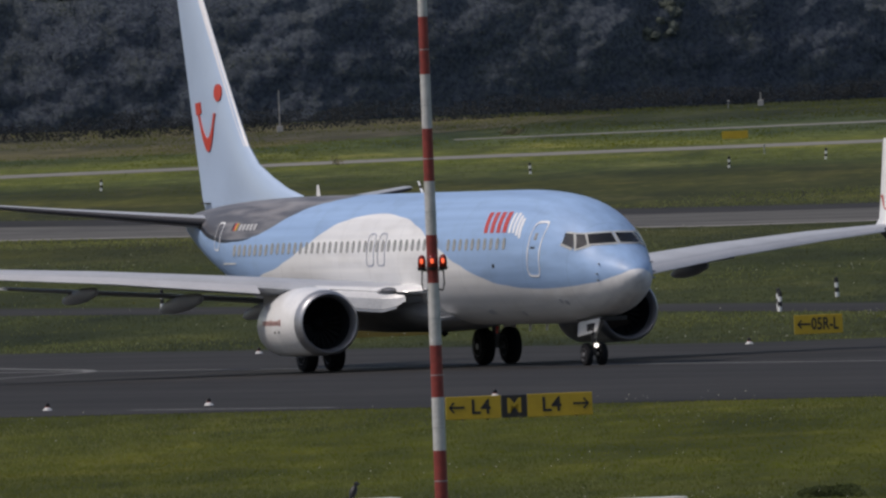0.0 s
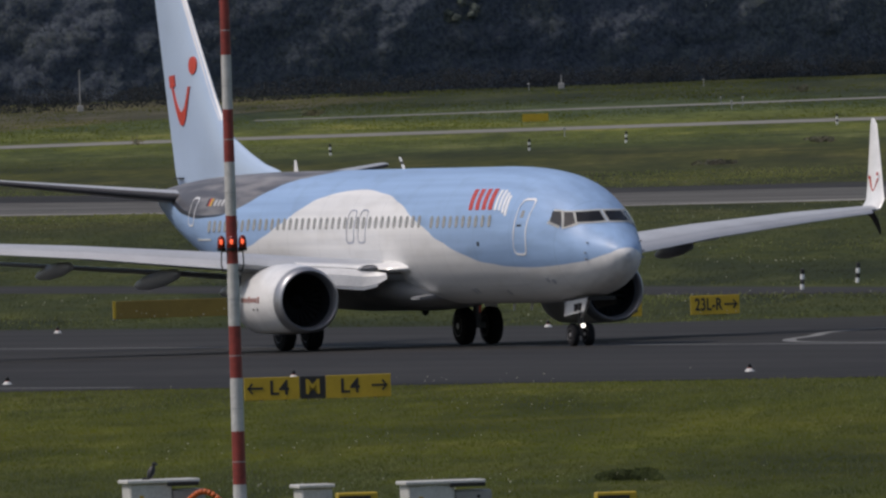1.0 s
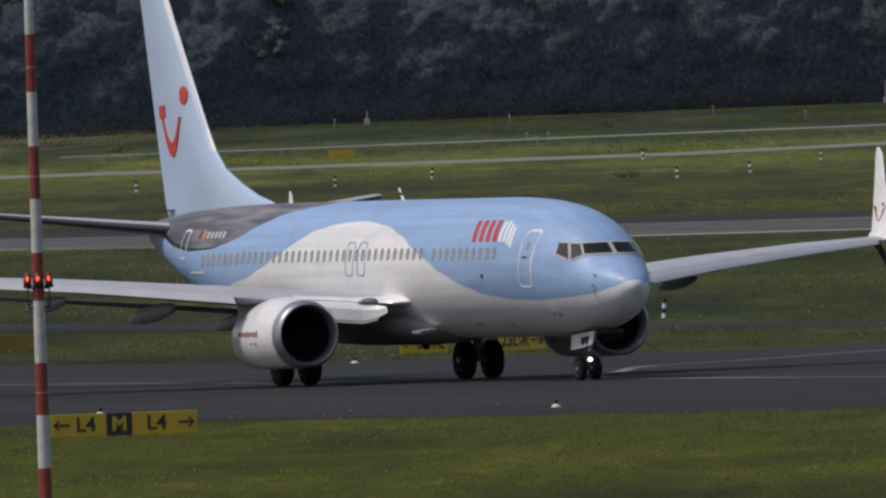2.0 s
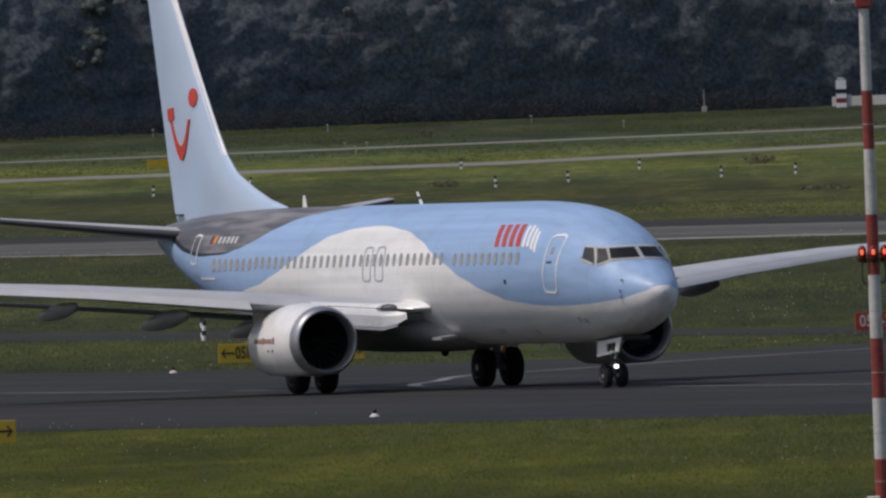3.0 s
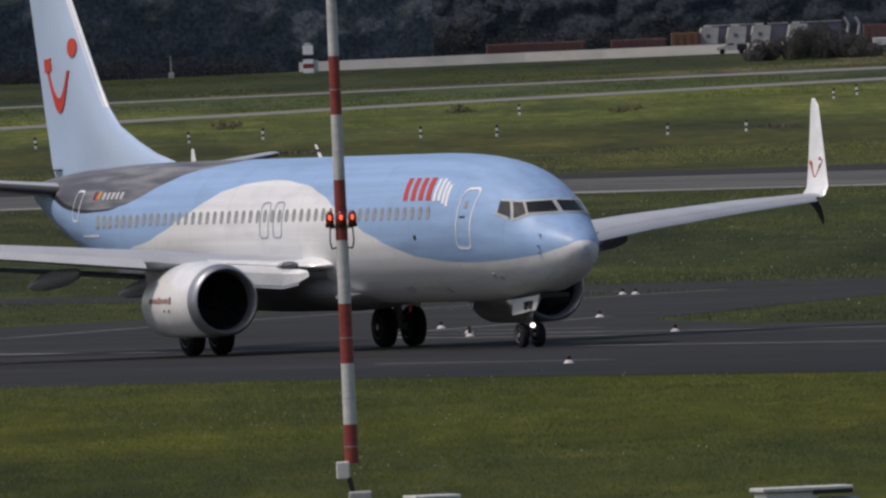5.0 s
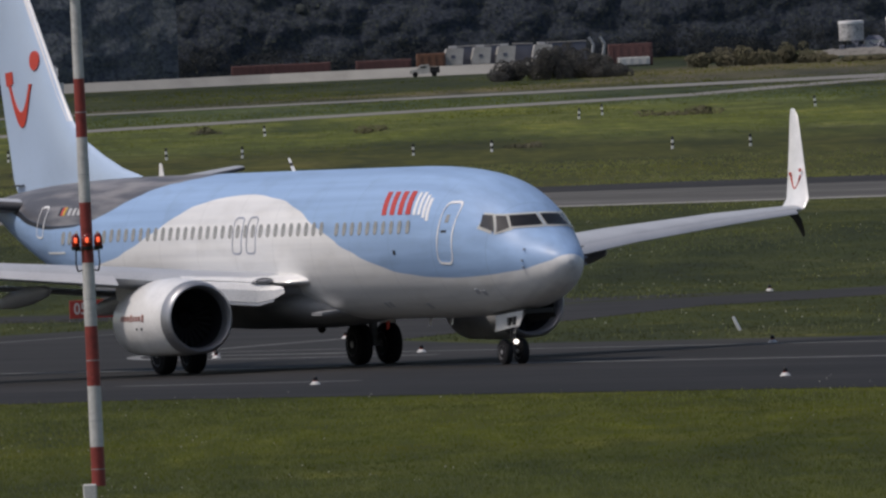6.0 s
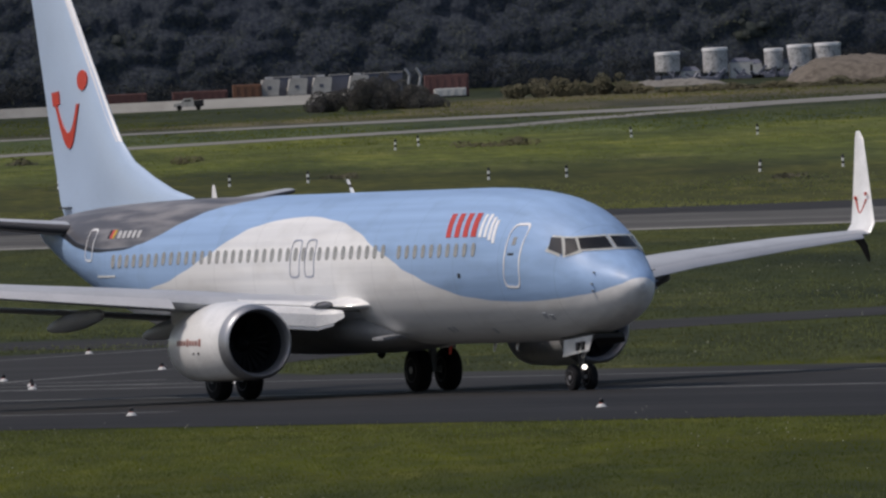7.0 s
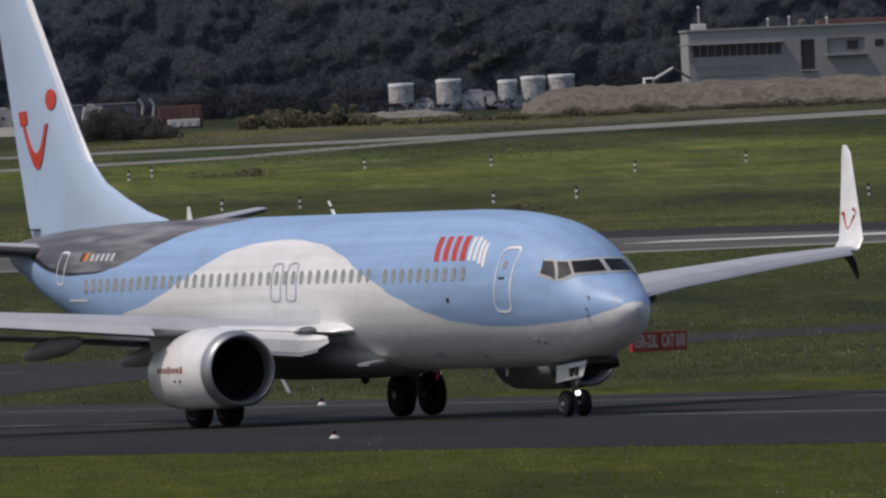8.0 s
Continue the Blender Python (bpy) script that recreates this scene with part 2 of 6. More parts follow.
def box(x0, y0, z0, x1, y1, z1, bevel=0.0, bm=None):
    own = bm is None
    bm = bm or bmesh.new()
    r = bmesh.ops.create_cube(bm, size=1)["verts"]
    for v in r:
        v.co = Vector(((x0 + x1) / 2 + v.co.x * (x1 - x0), (y0 + y1) / 2 + v.co.y * (y1 - y0), (z0 + z1) / 2 + v.co.z * (z1 - z0)))
    if bevel and own:
        bmesh.ops.bevel(bm, geom=bm.edges[:], offset=bevel, segments=1, affect="EDGES")
    return bm


def tube(a, b, r0, r1=None, n=12, bm=None):
    a, b = Vector(a), Vector(b)
    r1 = r0 if r1 is None else r1
    q = (b - a).to_track_quat("Z", "Y")
    ring = [Vector((math.cos(2 * math.pi * k / n), math.sin(2 * math.pi * k / n), 0)) for k in range(n)]
    return loft([[a + q @ (v * r0) for v in ring], [b + q @ (v * r1) for v in ring]], True, bm)


def turned(profile, axis_o, axis, n=32, caps=True, squash=None):
    """A solid of revolution about axis through axis_o; profile rows are (along, radius)."""
    q = Vector(axis).to_track_quat("Z", "Y")
    rings = []
    for s, r in profile:
        ring = []
        for k in range(n):
            p = q @ Vector((r * math.cos(2 * math.pi * k / n), r * math.sin(2 * math.pi * k / n), s))
            if squash:
                p.z = max(p.z, squash + 0.25 * (p.z - squash))
            ring.append(Vector(axis_o) + p)
        rings.append(ring)
    return loft(rings, caps)


def section(le, chord, up, tc, n=11, camber=0.02):
    """An aerofoil ring: leading edge, chord length towards -x, direction of thickness."""
    le, up, pts = Vector(le), Vector(up).normalized(), []
    for side in (1, -1):
        for k in range(n):
            c = 0.5 - 0.5 * math.cos(math.pi * (k if side > 0 else n - k) / n)
            t = 5 * tc * (0.2969 * math.sqrt(c) - 0.126 * c - 0.3516 * c * c + 0.2843 * c ** 3 - 0.1015 * c ** 4)
            pts.append(le + Vector((-chord * c, 0, 0)) + up * chord * (side * t + camber * math.sin(math.pi * c)))
    return pts


# fuselage lines: metres aft of the nose, crown, keel, half width, height of the widest line
STATIONS = [(0, 2.64, 2.64, 0.0, 2.64), (0.12, 2.88, 2.40, 0.27, 2.65), (0.4, 3.09, 2.10, 0.50, 2.66), (0.9, 3.33, 1.85, 0.76, 2.72),
            (1.5, 3.57, 1.66, 1.00, 2.80), (2.1, 3.95, 1.53, 1.20, 2.90), (2.7, 4.32, 1.44, 1.37, 3.00), (3.4, 4.66, 1.37, 1.52, 3.10),
            (4.3, 4.93, 1.32, 1.66, 3.19), (5.4, 5.10, 1.29, 1.78, 3.26), (7.0, 5.23, 1.27, 1.86, 3.30), (9.0, 5.29, 1.27, 1.88, 3.30),
            (24.0, 5.30, 1.27, 1.88, 3.30), (27.0, 5.30, 1.42, 1.86, 3.33), (29.0, 5.29, 1.76, 1.79, 3.45), (31.0, 5.26, 2.22, 1.65, 3.65),
            (33.0, 5.20, 2.76, 1.42, 3.92), (35.0, 5.10, 3.36, 1.08, 4.20), (36.6, 4.98, 3.88, 0.72, 4.42), (37.7, 4.86, 4.24, 0.40, 4.55), (38.0, 4.78, 4.40, 0.22, 4.59)]


def lines(s):
    """Crown, keel, half width and widest height at s metres aft of the nose, by smooth curves through the stations."""
    s = min(max(s, 0.0), 38.0)
    i = max(k for k in range(len(STATIONS) - 1) if STATIONS[k][0] <= s)
    a, b = STATIONS[i], STATIONS[i + 1]
    p, q = STATIONS[max(i - 1, 0)], STATIONS[min(i + 2, len(STATIONS) - 1)]
    h = b[0] - a[0]
    u = (s - a[0]) / h
    out = []
    for k in (1, 2, 3, 4):
        if i == 0:
            out.append(a[k] + (b[k] - a[k]) * math.sqrt(u))
            continue
        d0, d1, d2 = (a[k] - p[k]) / max(a[0] - p[0], 1e-6), (b[k] - a[k]) / h, (q[k] - b[k]) / max(q[0] - b[0], 1e-6)
        m0 = 0 if d0 * d1 <= 0 else 2 * d0 * d1 / (d0 + d1)
        m1 = 0 if d1 * d2 <= 0 else 2 * d1 * d2 / (d1 + d2)
        if i + 2 >= len(STATIONS):
            m1 = d1
        out.append(a[k] * (2 * u ** 3 - 3 * u * u + 1) + b[k] * (3 * u * u - 2 * u ** 3) + h * (m0 * (u ** 3 - 2 * u * u + u) + m1 * (u ** 3 - u * u)))
    return out


def skin_y(s, z):
    """Half width of the skin at s metres aft and height z."""
    zt, zb, w, zc = lines(s)
    r = (z - zc) / (zt - zc) if z > zc else (zc - z) / max(zc - zb, 1e-6)
    return w * math.sqrt(max(0.0, 1 - r * r)) if abs(r) < 1 else -1.0


def skin_s(y, z):
    """Metres aft of the nose at which the skin of the nose passes (y, z)."""
    lo, hi = 0.0, 9.0
    for _ in range(40):
        mid = (lo + hi) / 2
        lo, hi = (lo, mid) if skin_y(mid, z) > abs(y) else (mid, hi)
    return hi


# ---- the airliner: x forward from the nose tip, y to its port side, z up from the ground ----
HEADING = -67.414
START = Vector((-18.178, 735.935, 0.0))
AHEAD = Vector((0.38407, -0.92330, 0.0))
PORT = Vector((0.92330, 0.38407, 0.0))

airliner = thing("airliner", "twin-engine jet airliner in light blue, white and grey, taxiing", "airplane", pose(*START, 0, 0, HEADING))


def ring_at(s, n=72):
    zt, zb, w, zc = lines(s)
    out = []
    for k in range(n):
        a = 2 * math.pi * k / n
        c, d = math.cos(a), math.sin(a)
        out.append(Vector((-s, w * c, zc + d * (zt - zc if d > 0 else zc - zb))))
    return out


def fuselage():
    ss = [0.004, 0.02, 0.05, 0.08, 0.12, 0.18, 0.25, 0.32, 0.4, 0.5, 0.6, 0.75, 0.9] + [1.0 + 0.1 * k for k in range(29)] + [4.0, 4.3, 4.8, 5.4, 6.2, 7, 8, 9, 12, 15, 18, 21, 24,
          25.5, 27, 28, 29, 30, 31, 32, 33, 34, 35, 35.8, 36.6, 37.2, 37.7, 38.0]
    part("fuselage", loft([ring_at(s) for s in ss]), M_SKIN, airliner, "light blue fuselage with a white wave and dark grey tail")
    bm = loft([[Vector((-s, w * math.cos(2 * math.pi * k / 32), zc + h * math.sin(2 * math.pi * k / 32))) for k in range(32)]
               for s, w, zc, h in ((12.6, 0.6, 1.55, 0.26), (13.4, 1.2, 1.62, 0.42), (14.4, 1.72, 1.74, 0.62), (15.6, 2.12, 1.88, 0.80), (20, 2.18, 1.9, 0.82),
                                   (22, 1.9, 1.85, 0.72), (23.6, 1.2, 1.75, 0.45), (24.6, 0.5, 1.65, 0.25))])
    # fairing grey is toned down for the shade under the wing root
    part("belly_fairing", bm, surface("fairing_grey", (0.34, 0.34, 0.34), 0.55, vary=0.35, scale=0.7), airliner, "mottled pale grey belly fairing, toned down for underwing shade")
    part("auxiliary_power_exhaust", turned([(0, 0.22), (0.25, 0.2), (0.26, 0.15), (0.1, 0.14)], (-37.9, 0, 4.6), (-1, 0, 0.05), 20), M_ALU, airliner)


def skin_patch(name, corners, side, material, label="", parent=None, nu=4, nv=4, lift=0.012):
    """A thin plate on the skin; corners are (x, z), going round."""
    bm = bmesh.new()
    a, b, c, d = [Vector((x, z)) for x, z in corners]
    def at(u, v, out):
        p = a.lerp(b, u).lerp(d.lerp(c, u), v)
        y = max(0.0, skin_y(-p.x, p.y))
        n = Vector((0, y / 1.88 ** 2, (p.y - lines(-p.x)[3]) / 4.0)).normalized()
        q = Vector((p.x, y, p.y)) + n * out
        return Vector((q.x, q.y * side, q.z))
    grid = [[bm.verts.new(at(i / nu, j / nv, lift)) for j in range(nv + 1)] for i in range(nu + 1)]
    under = [[bm.verts.new(at(i / nu, j / nv, -0.02)) for j in range(nv + 1)] for i in range(nu + 1)]
    for i in range(nu):
        for j in range(nv):
            bm.faces.new((grid[i][j], grid[i + 1][j], grid[i + 1][j + 1], grid[i][j + 1]))
    rim = [(i, 0) for i in range(nu)] + [(nu, j) for j in range(nv)] + [(i, nv) for i in range(nu, 0, -1)] + [(0, j) for j in range(nv, 0, -1)]
    for (i, j), (k, l) in zip(rim, rim[1:] + rim[:1]):
        bm.faces.new((grid[i][j], grid[k][l], under[k][l], under[i][j]))
    return part(name, bm, material, parent or airliner, label)


def nose_pane(name, corners, material, lift=0.012, label=""):
    """A pane on the nose; corners are (y, z), going round."""
    bm = bmesh.new()
    a, b, c, d = [Vector(p) for p in corners]
    grid = []
    for i in range(7):
        row = []
        for j in range(5):
            p = a.lerp(b, i / 6).lerp(d.lerp(c, i / 6), j / 4)
            s = skin_s(p.x, p.y)
            row.append(bm.verts.new(Vector((-s, p.x, p.y)) + Vector((0.8, 0.5 * p.x, 0.45)).normalized() * lift))
        grid.append(row)
    for i in range(6):
        for j in range(4):
            bm.faces.new((grid[i][j], grid[i + 1][j], grid[i + 1][j + 1], grid[i][j + 1]))
    bmesh.ops.solidify(bm, geom=bm.faces[:], thickness=0.01)
    return part(name, bm, material, airliner, label)


def grown(corners, g):
    cx, cz = sum(p[0] for p in corners) / 4, sum(p[1] for p in corners) / 4
    return [(x + math.copysign(g, x - cx), z + math.copysign(g, z - cz)) for x, z in corners]


def cockpit():
    front = [(-0.70, 3.91), (-0.06, 3.93), (-0.06, 3.64), (-0.79, 3.62)]
    quarter = [(-0.94, 3.92), (-0.76, 3.90), (-0.84, 3.60), (-1.10, 3.48)]
    rear = [(-1.13, 3.96), (-0.99, 3.93), (-1.14, 3.50), (-1.28, 3.66)]
    for side in (1, -1):
        for pane in (front, quarter, rear):
            nose_pane("cockpit_window_frame", [(y * side, z) for y, z in grown(pane, 0.05)], M_CREAM, 0.02, "cream-painted window frame")
            nose_pane("cockpit_window", [(y * side, z) for y, z in pane], M_SCREEN if pane is front else M_GLASS, 0.034, "dark glass windscreen pane")


def cabin_windows():
    bm = bmesh.new()
    for r, y in ((1.0, 0.0), (0.82, 0.006)):
        for k in range(12):
            a = 2 * math.pi * k / 12
            c, s = math.cos(a), math.sin(a)
            bm.verts.new((0.125 * r * math.copysign(abs(c) ** 0.7, c), y, 0.185 * r * math.copysign(abs(s) ** 0.7, s)))
    bm.verts.ensure_lookup_table()
    v = bm.verts[:]
    for k in range(12):
        bm.faces.new((v[k], v[(k + 1) % 12], v[12 + (k + 1) % 12], v[12 + k]))
    bm.faces.new(v[12:])
    me = mesh_from(bm, "cabin_window", M_WINDOW, False)
    for side in (-1, 1):
        for k in range(47):
            x = -6.45 - 0.508 * k
            if k == 10:
                continue
            z = 3.72 + 0.03 * (k > 10) * (k < 40)
            ob = new("cabin_window", me)
            ob.parent = airliner
            y = skin_y(-x, z) + 0.006
            ob.matrix_basis = Matrix.Translation((x, y * side, z)) @ Euler((radians(10), 0, 0 if side > 0 else math.pi)).to_matrix().to_4x4()


def outlines(name, corners, material, width, side=-1, label=""):
    a, b, c, d = [Vector(p) for p in corners]
    cen = (a + b + c + d) / 4
    bm = bmesh.new()
    def at(p, out):
        y = max(0.0, skin_y(-p.x, p.y))
        n = Vector((0, y / 1.88 ** 2, (p.y - lines(-p.x)[3]) / 4.0)).normalized()
        q = Vector((p.x, y, p.y)) + n * out
        return bm.verts.new((q.x, q.y * side, q.z))
    path = []
    for p, q in ((a, b), (b, c), (c, d), (d, a)):
        for k in range(8):
            e = p.lerp(q, k / 8)
            for corner in (a, b, c, d):       # rounded corners
                away = (e - corner).length
                if away < 0.14:
                    e = e.lerp(cen, 0.10 * (1 - away / 0.14))
            path.append(e)
    outer = [at(p, 0.014) for p in path]
    inner = [at(p + (cen - p).normalized() * width, 0.014) for p in path]
    base = [at(p, -0.02) for p in path]
    n = len(path)
    for k in range(n):
        bm.faces.new((outer[k], outer[(k + 1) % n], inner[(k + 1) % n], inner[k]))
        bm.faces.new((outer[k], base[k], base[(k + 1) % n], outer[(k + 1) % n]))
    return part(name, bm, material, airliner, label, smooth=False)


def doors_and_marks():
    for side in (-1, 1):
        door = [(-4.80, 2.72), (-4.03, 2.69), (-3.97, 4.35), (-4.74, 4.35)]
        skin_patch("service_door", door, side, M_BLUE, "light blue service door with a white outline", lift=0.006)
        outlines("door_outline", door, M_LETTER, 0.06, side)
        skin_patch("door_handle", [(-4.60, 3.54), (-4.34, 3.54), (-4.34, 3.6), (-4.60, 3.6)], side, M_BLACK, lift=0.012, nu=1, nv=1)
        skin_patch("door_window", [(-4.50, 3.80), (-4.34, 3.80), (-4.34, 4.0), (-4.50, 4.0)], side, M_WINDOW, lift=0.012, nu=1, nv=1)
        for x in (-17.62, -16.68):
            ex = [(x - 0.31, 3.14), (x + 0.31, 3.14), (x + 0.31, 4.13), (x - 0.31, 4.13)]
            outlines("overwing_exit", ex, surface("exit_line", (0.30, 0.33, 0.42), 0.5), 0.035, side, "overwing exit with a thin grey-blue outline")
        aft = [(-32.1, 3.75), (-31.5, 3.72), (-31.55, 4.6), (-32.15, 4.6)]
        outlines("aft_door_outline", aft, M_LETTER, 0.05, side, "white outline of the aft door")
        for k in range(5):
            x = -29.9 + 0.34 * k
            skin_patch("registration_bar", [(x, 4.33), (x + 0.2, 4.33), (x + 0.17, 4.52), (x - 0.03, 4.52)], side, surface("soft_white", (0.5, 0.5, 0.5), 0.5), "white bar of small lettering", lift=0.012, nu=1, nv=2)
        for x0, x1, m in ((-30.62, -30.45, M_BLACK), (-30.45, -30.28, M_RED), (-30.28, -30.12, M_GOLD)):
            skin_patch("flag_stripe", [(x0, 4.33), (x1, 4.33), (x1, 4.55), (x0, 4.55)], side, m, nu=1, nv=2)
        # name on the side, as plain slanted bars
        for x in (-8.1, -7.6, -7.1, -6.62):
            skin_patch("name_bar", [(x - 0.14, 4.05), (x + 0.14, 4.05), (x - 0.12, 4.65), (x - 0.4, 4.65)], side, M_RED, "slanted red bar of lettering", nu=1)
        for x, z0 in ((-6.25, 4.03), (-5.98, 4.03), (-5.70, 3.95), (-5.46, 3.87)):
            skin_patch("name_bar", [(x - 0.075, z0), (x + 0.075, z0), (x - 0.11, z0 + 0.58), (x - 0.26, z0 + 0.58)], side, M_LETTER, "slanted white bar of lettering", nu=1)
        skin_patch("small_lettering", [(-31.2, 3.30), (-29.7, 3.30), (-29.7, 3.35), (-31.2, 3.35)], side, M_CREAM, nu=3, nv=1)
        skin_patch("static_port", [(-7.35, 3.0), (-7.2, 3.0), (-7.2, 3.12), (-7.35, 3.12)], side, M_DARK, nu=1, nv=1)
        for z in (3.03, 2.74, 2.56):
            y = skin_y(1.2, z)
            part("pitot_probe", tube((-1.2, side * (y - 0.02), z), (-1.12, side * (y + 0.06), z), 0.03, 0.02, 8), M_STEEL, airliner)


def fin():
    rows = [(4.95, -27.9, -36.9, 0.05), (5.32, -28.2, -37.14, 0.05), (5.55, -29.5, -37.2, 0.055), (5.9, -30.75, -37.28, 0.06), (6.35, -32.05, -37.4, 0.07), (6.9, -32.85, -37.55, 0.08),
            (7.6, -33.48, -37.72, 0.09), (9.2, -34.72, -38.12, 0.09), (10.7, -35.86, -38.5, 0.09), (12.2, -36.95, -38.88, 0.09), (12.45, -37.2, -38.95, 0.08)]
    part("fin", loft([section((le, 0, z), le - te, (0, 1, 0), tc, camber=0.0) for z, le, te, tc in rows]), M_PALE, airliner, "pale blue vertical tail fin")
    # strip is coloured near white for the sun's highlight along the edge
    part("fin_leading_edge", loft([[Vector((le + 0.025 - 0.20 * abs(math.cos(a)) ** 1.5, 0.10 * math.cos(a), z)) for a in (0, math.pi / 4, math.pi / 2, 3 * math.pi / 4, math.pi)]
                                   for z, le, te, tc in rows[5:]]), surface("edge_highlight_strip", (0.75, 0.75, 0.76), 0.4, 0.2, vary=0.08), airliner, "metal leading edge strip, near white for its sun highlight")
    def fin_half(x, z):
        i = max(k for k in range(len(rows) - 1) if rows[k][0] <= z)
        a, b = rows[i], rows[i + 1]
        u = (z - a[0]) / (b[0] - a[0])
        le, te, tc = [a[k] + u * (b[k] - a[k]) for k in (1, 2, 3)]
        c = min(max((le - x) / (le - te), 0), 1)
        return (le - te) * (5 * tc * (0.2969 * math.sqrt(c) - 0.126 * c - 0.3516 * c * c + 0.2843 * c ** 3 - 0.1015 * c ** 4) + 0)
    def blob(name, pts, side):
        bm = bmesh.new()
        top = [bm.verts.new((x, side * (fin_half(x, z) + 0.035), z)) for x, z in pts]
        low = [bm.verts.new((x, 0.0, z)) for x, z in pts]
        bm.faces.new(top)
        for k in range(len(pts)):
            bm.faces.new((top[k], top[(k + 1) % len(pts)], low[(k + 1) % len(pts)], low[k]))
        part(name, bm, M_RED, airliner, smooth=False)
    for side in (-1, 1):
        blob("logo_dot", [(-34.96 + 0.30 * math.cos(2 * math.pi * k / 20), 8.59 + 0.27 * math.sin(2 * math.pi * k / 20)) for k in range(20)], side)
        blob("logo_square", [(-37.24, 8.28), (-36.67, 8.32), (-36.62, 7.98), (-37.17, 7.91)], side)
        # the smile: an arc that swells in its middle
        outer, inner = [], []
        for k in range(25):
            u = k / 24
            sag = math.sin(math.pi * u)
            outer.append((-37.02 + 1.84 * u, 7.98 - 1.20 * sag - 0.02 * u))
            inner.append((-36.86 + 1.50 * u, 7.98 - 0.78 * sag ** 0.8 - 0.02 * u))
        for k in range(24):
            blob("logo_arc", [outer[k], outer[k + 1], inner[k + 1], inner[k]], side)
    part("rudder_joint", box(-36.9, -0.17, 5.16, -36.3, 0.17, 5.2), M_BLACK, airliner)


def flying_surfaces():
    for side in (1, -1):
        rows = [(0.6, -34.0, 4.55, 4.1, 0.10), (2.0, -34.75, 4.72, 3.5, 0.10), (5.0, -36.35, 5.10, 2.25, 0.09), (7.0, -37.4, 5.36, 1.45, 0.09), (7.17, -37.75, 5.39, 1.0, 0.08)]
        part("tailplane", loft([section((le, y * side, z), c, (0, 0, 1), tc) for y, le, z, c, tc in rows]), M_WINGTOP, airliner, "grey tailplane with dark leading edge")
        part("tailplane_leading_edge", loft([section((le + 0.02, y * side, z), c * 0.13, (0, 0, 1), 0.5) for y, le, z, c, tc in rows[:-1]]), surface("dark_leading_edge", (0.05, 0.05, 0.055), 0.5), airliner)
        wing = [(0.0, -13.6, 2.12, 8.0, 0.11), (1.88, -14.3, 2.20, 6.8, 0.105), (3.4, -15.0, 2.36, 6.1, 0.105), (5.8, -16.1, 2.64, 5.1, 0.11), (10.0, -18.43, 3.09, 3.95, 0.10),
                (14.0, -20.65, 3.42, 2.75, 0.10), (16.88, -22.26, 3.60, 1.7, 0.10)]
        part("wing", loft([section((le, y * side, z), c, (0, 0, 1), tc) for y, le, z, c, tc in wing]), M_WINGTOP, airliner, "swept grey wing")
        slat = [(6.1, -15.98, 2.62, 0.54), (10.0, -18.18, 3.06, 0.44), (14.0, -20.42, 3.39, 0.34), (16.6, -21.9, 3.56, 0.25)]
        def slat_ring(y, le, z, c):
            pts = []
            for k in range(12):
                a = 2 * math.pi * k / 12
                dx, dz = 0.5 * c * math.cos(a), 0.24 * c * math.sin(a) ** 1 * (1.2 if math.sin(a) > 0 else 0.6)
                pts.append(Vector((le - 0.28 * c + dx * 0.86 - dz * 0.5, y * side, z - 0.02 + dz * 0.86 + dx * -0.0 - 0.42 * max(0, dx))))
            return pts
        part("slat", loft([slat_ring(*r) for r in slat]), surface("slat_paint", (0.50, 0.51, 0.53), 0.42, 0.2, vary=0.15, scale=0.8), airliner, "extended bare metal leading-edge slat")
        drop = ((0.0, 0.02), (0.10, -0.02), (0.20, -0.18), (0.23, -0.50), (0.18, -0.56), (0.13, -0.30), (0.02, -0.08))
        kr = [[Vector((le + dx, y * side, z + dz * k)) for dx, dz in drop] for y, le, z, k in
              ((2.28, -13.88, 2.26, 0.35), (2.50, -14.10, 2.30, 0.72), (2.85, -14.38, 2.36, 1.0), (3.4, -14.72, 2.42, 1.0), (4.3, -15.28, 2.50, 0.95))]
        part("krueger_flap", loft(kr), M_WHITE, airliner, "white inboard leading-edge flap, drooped")
        part("flap_edge", loft([[Vector((le + 0.16 + dx, y * side, z - 0.56 * k + dz)) for dx, dz in ((0.07, 0.03), (0.08, -0.03), (0.0, -0.05), (-0.02, 0.02))] for y, le, z, k in
              ((2.50, -14.10, 2.30, 0.72), (2.85, -14.38, 2.36, 1.0), (3.4, -14.72, 2.42, 1.0), (4.3, -15.28, 2.50, 0.95))]), M_WINGTOP, airliner, "grey lower edge of the drooped flap")
        glass = [[Vector((-14.30 + 0.26 * s0, side * (2.66 - 0.16 * s0), 2.385)) + Vector((0.07 * r0 * math.sin(a), side * 0.22 * r0 * math.cos(a), 0.10 * r0 * math.sin(a))) for a in [2 * math.pi * k / 20 for k in range(20)]]
                 for s0, r0 in ((0, 1.0), (0.45, 0.95), (0.8, 0.65), (1.0, 0.1))]
        lamp_cover = part("landing_light", loft(glass), M_LENS, airliner, "glass landing light in the wing root")
        part("light_rim", loft([[Vector((-14.34 + 0.12 * s0, side * (2.67 - 0.07 * s0), 2.385)) + Vector((0.09 * r0 * math.sin(a), side * 0.27 * r0 * math.cos(a), 0.13 * r0 * math.sin(a))) for a in [2 * math.pi * k / 20 for k in range(20)]]
                                for s0, r0 in ((0, 1.0), (0.9, 1.0))]), M_STEEL, lamp_cover)
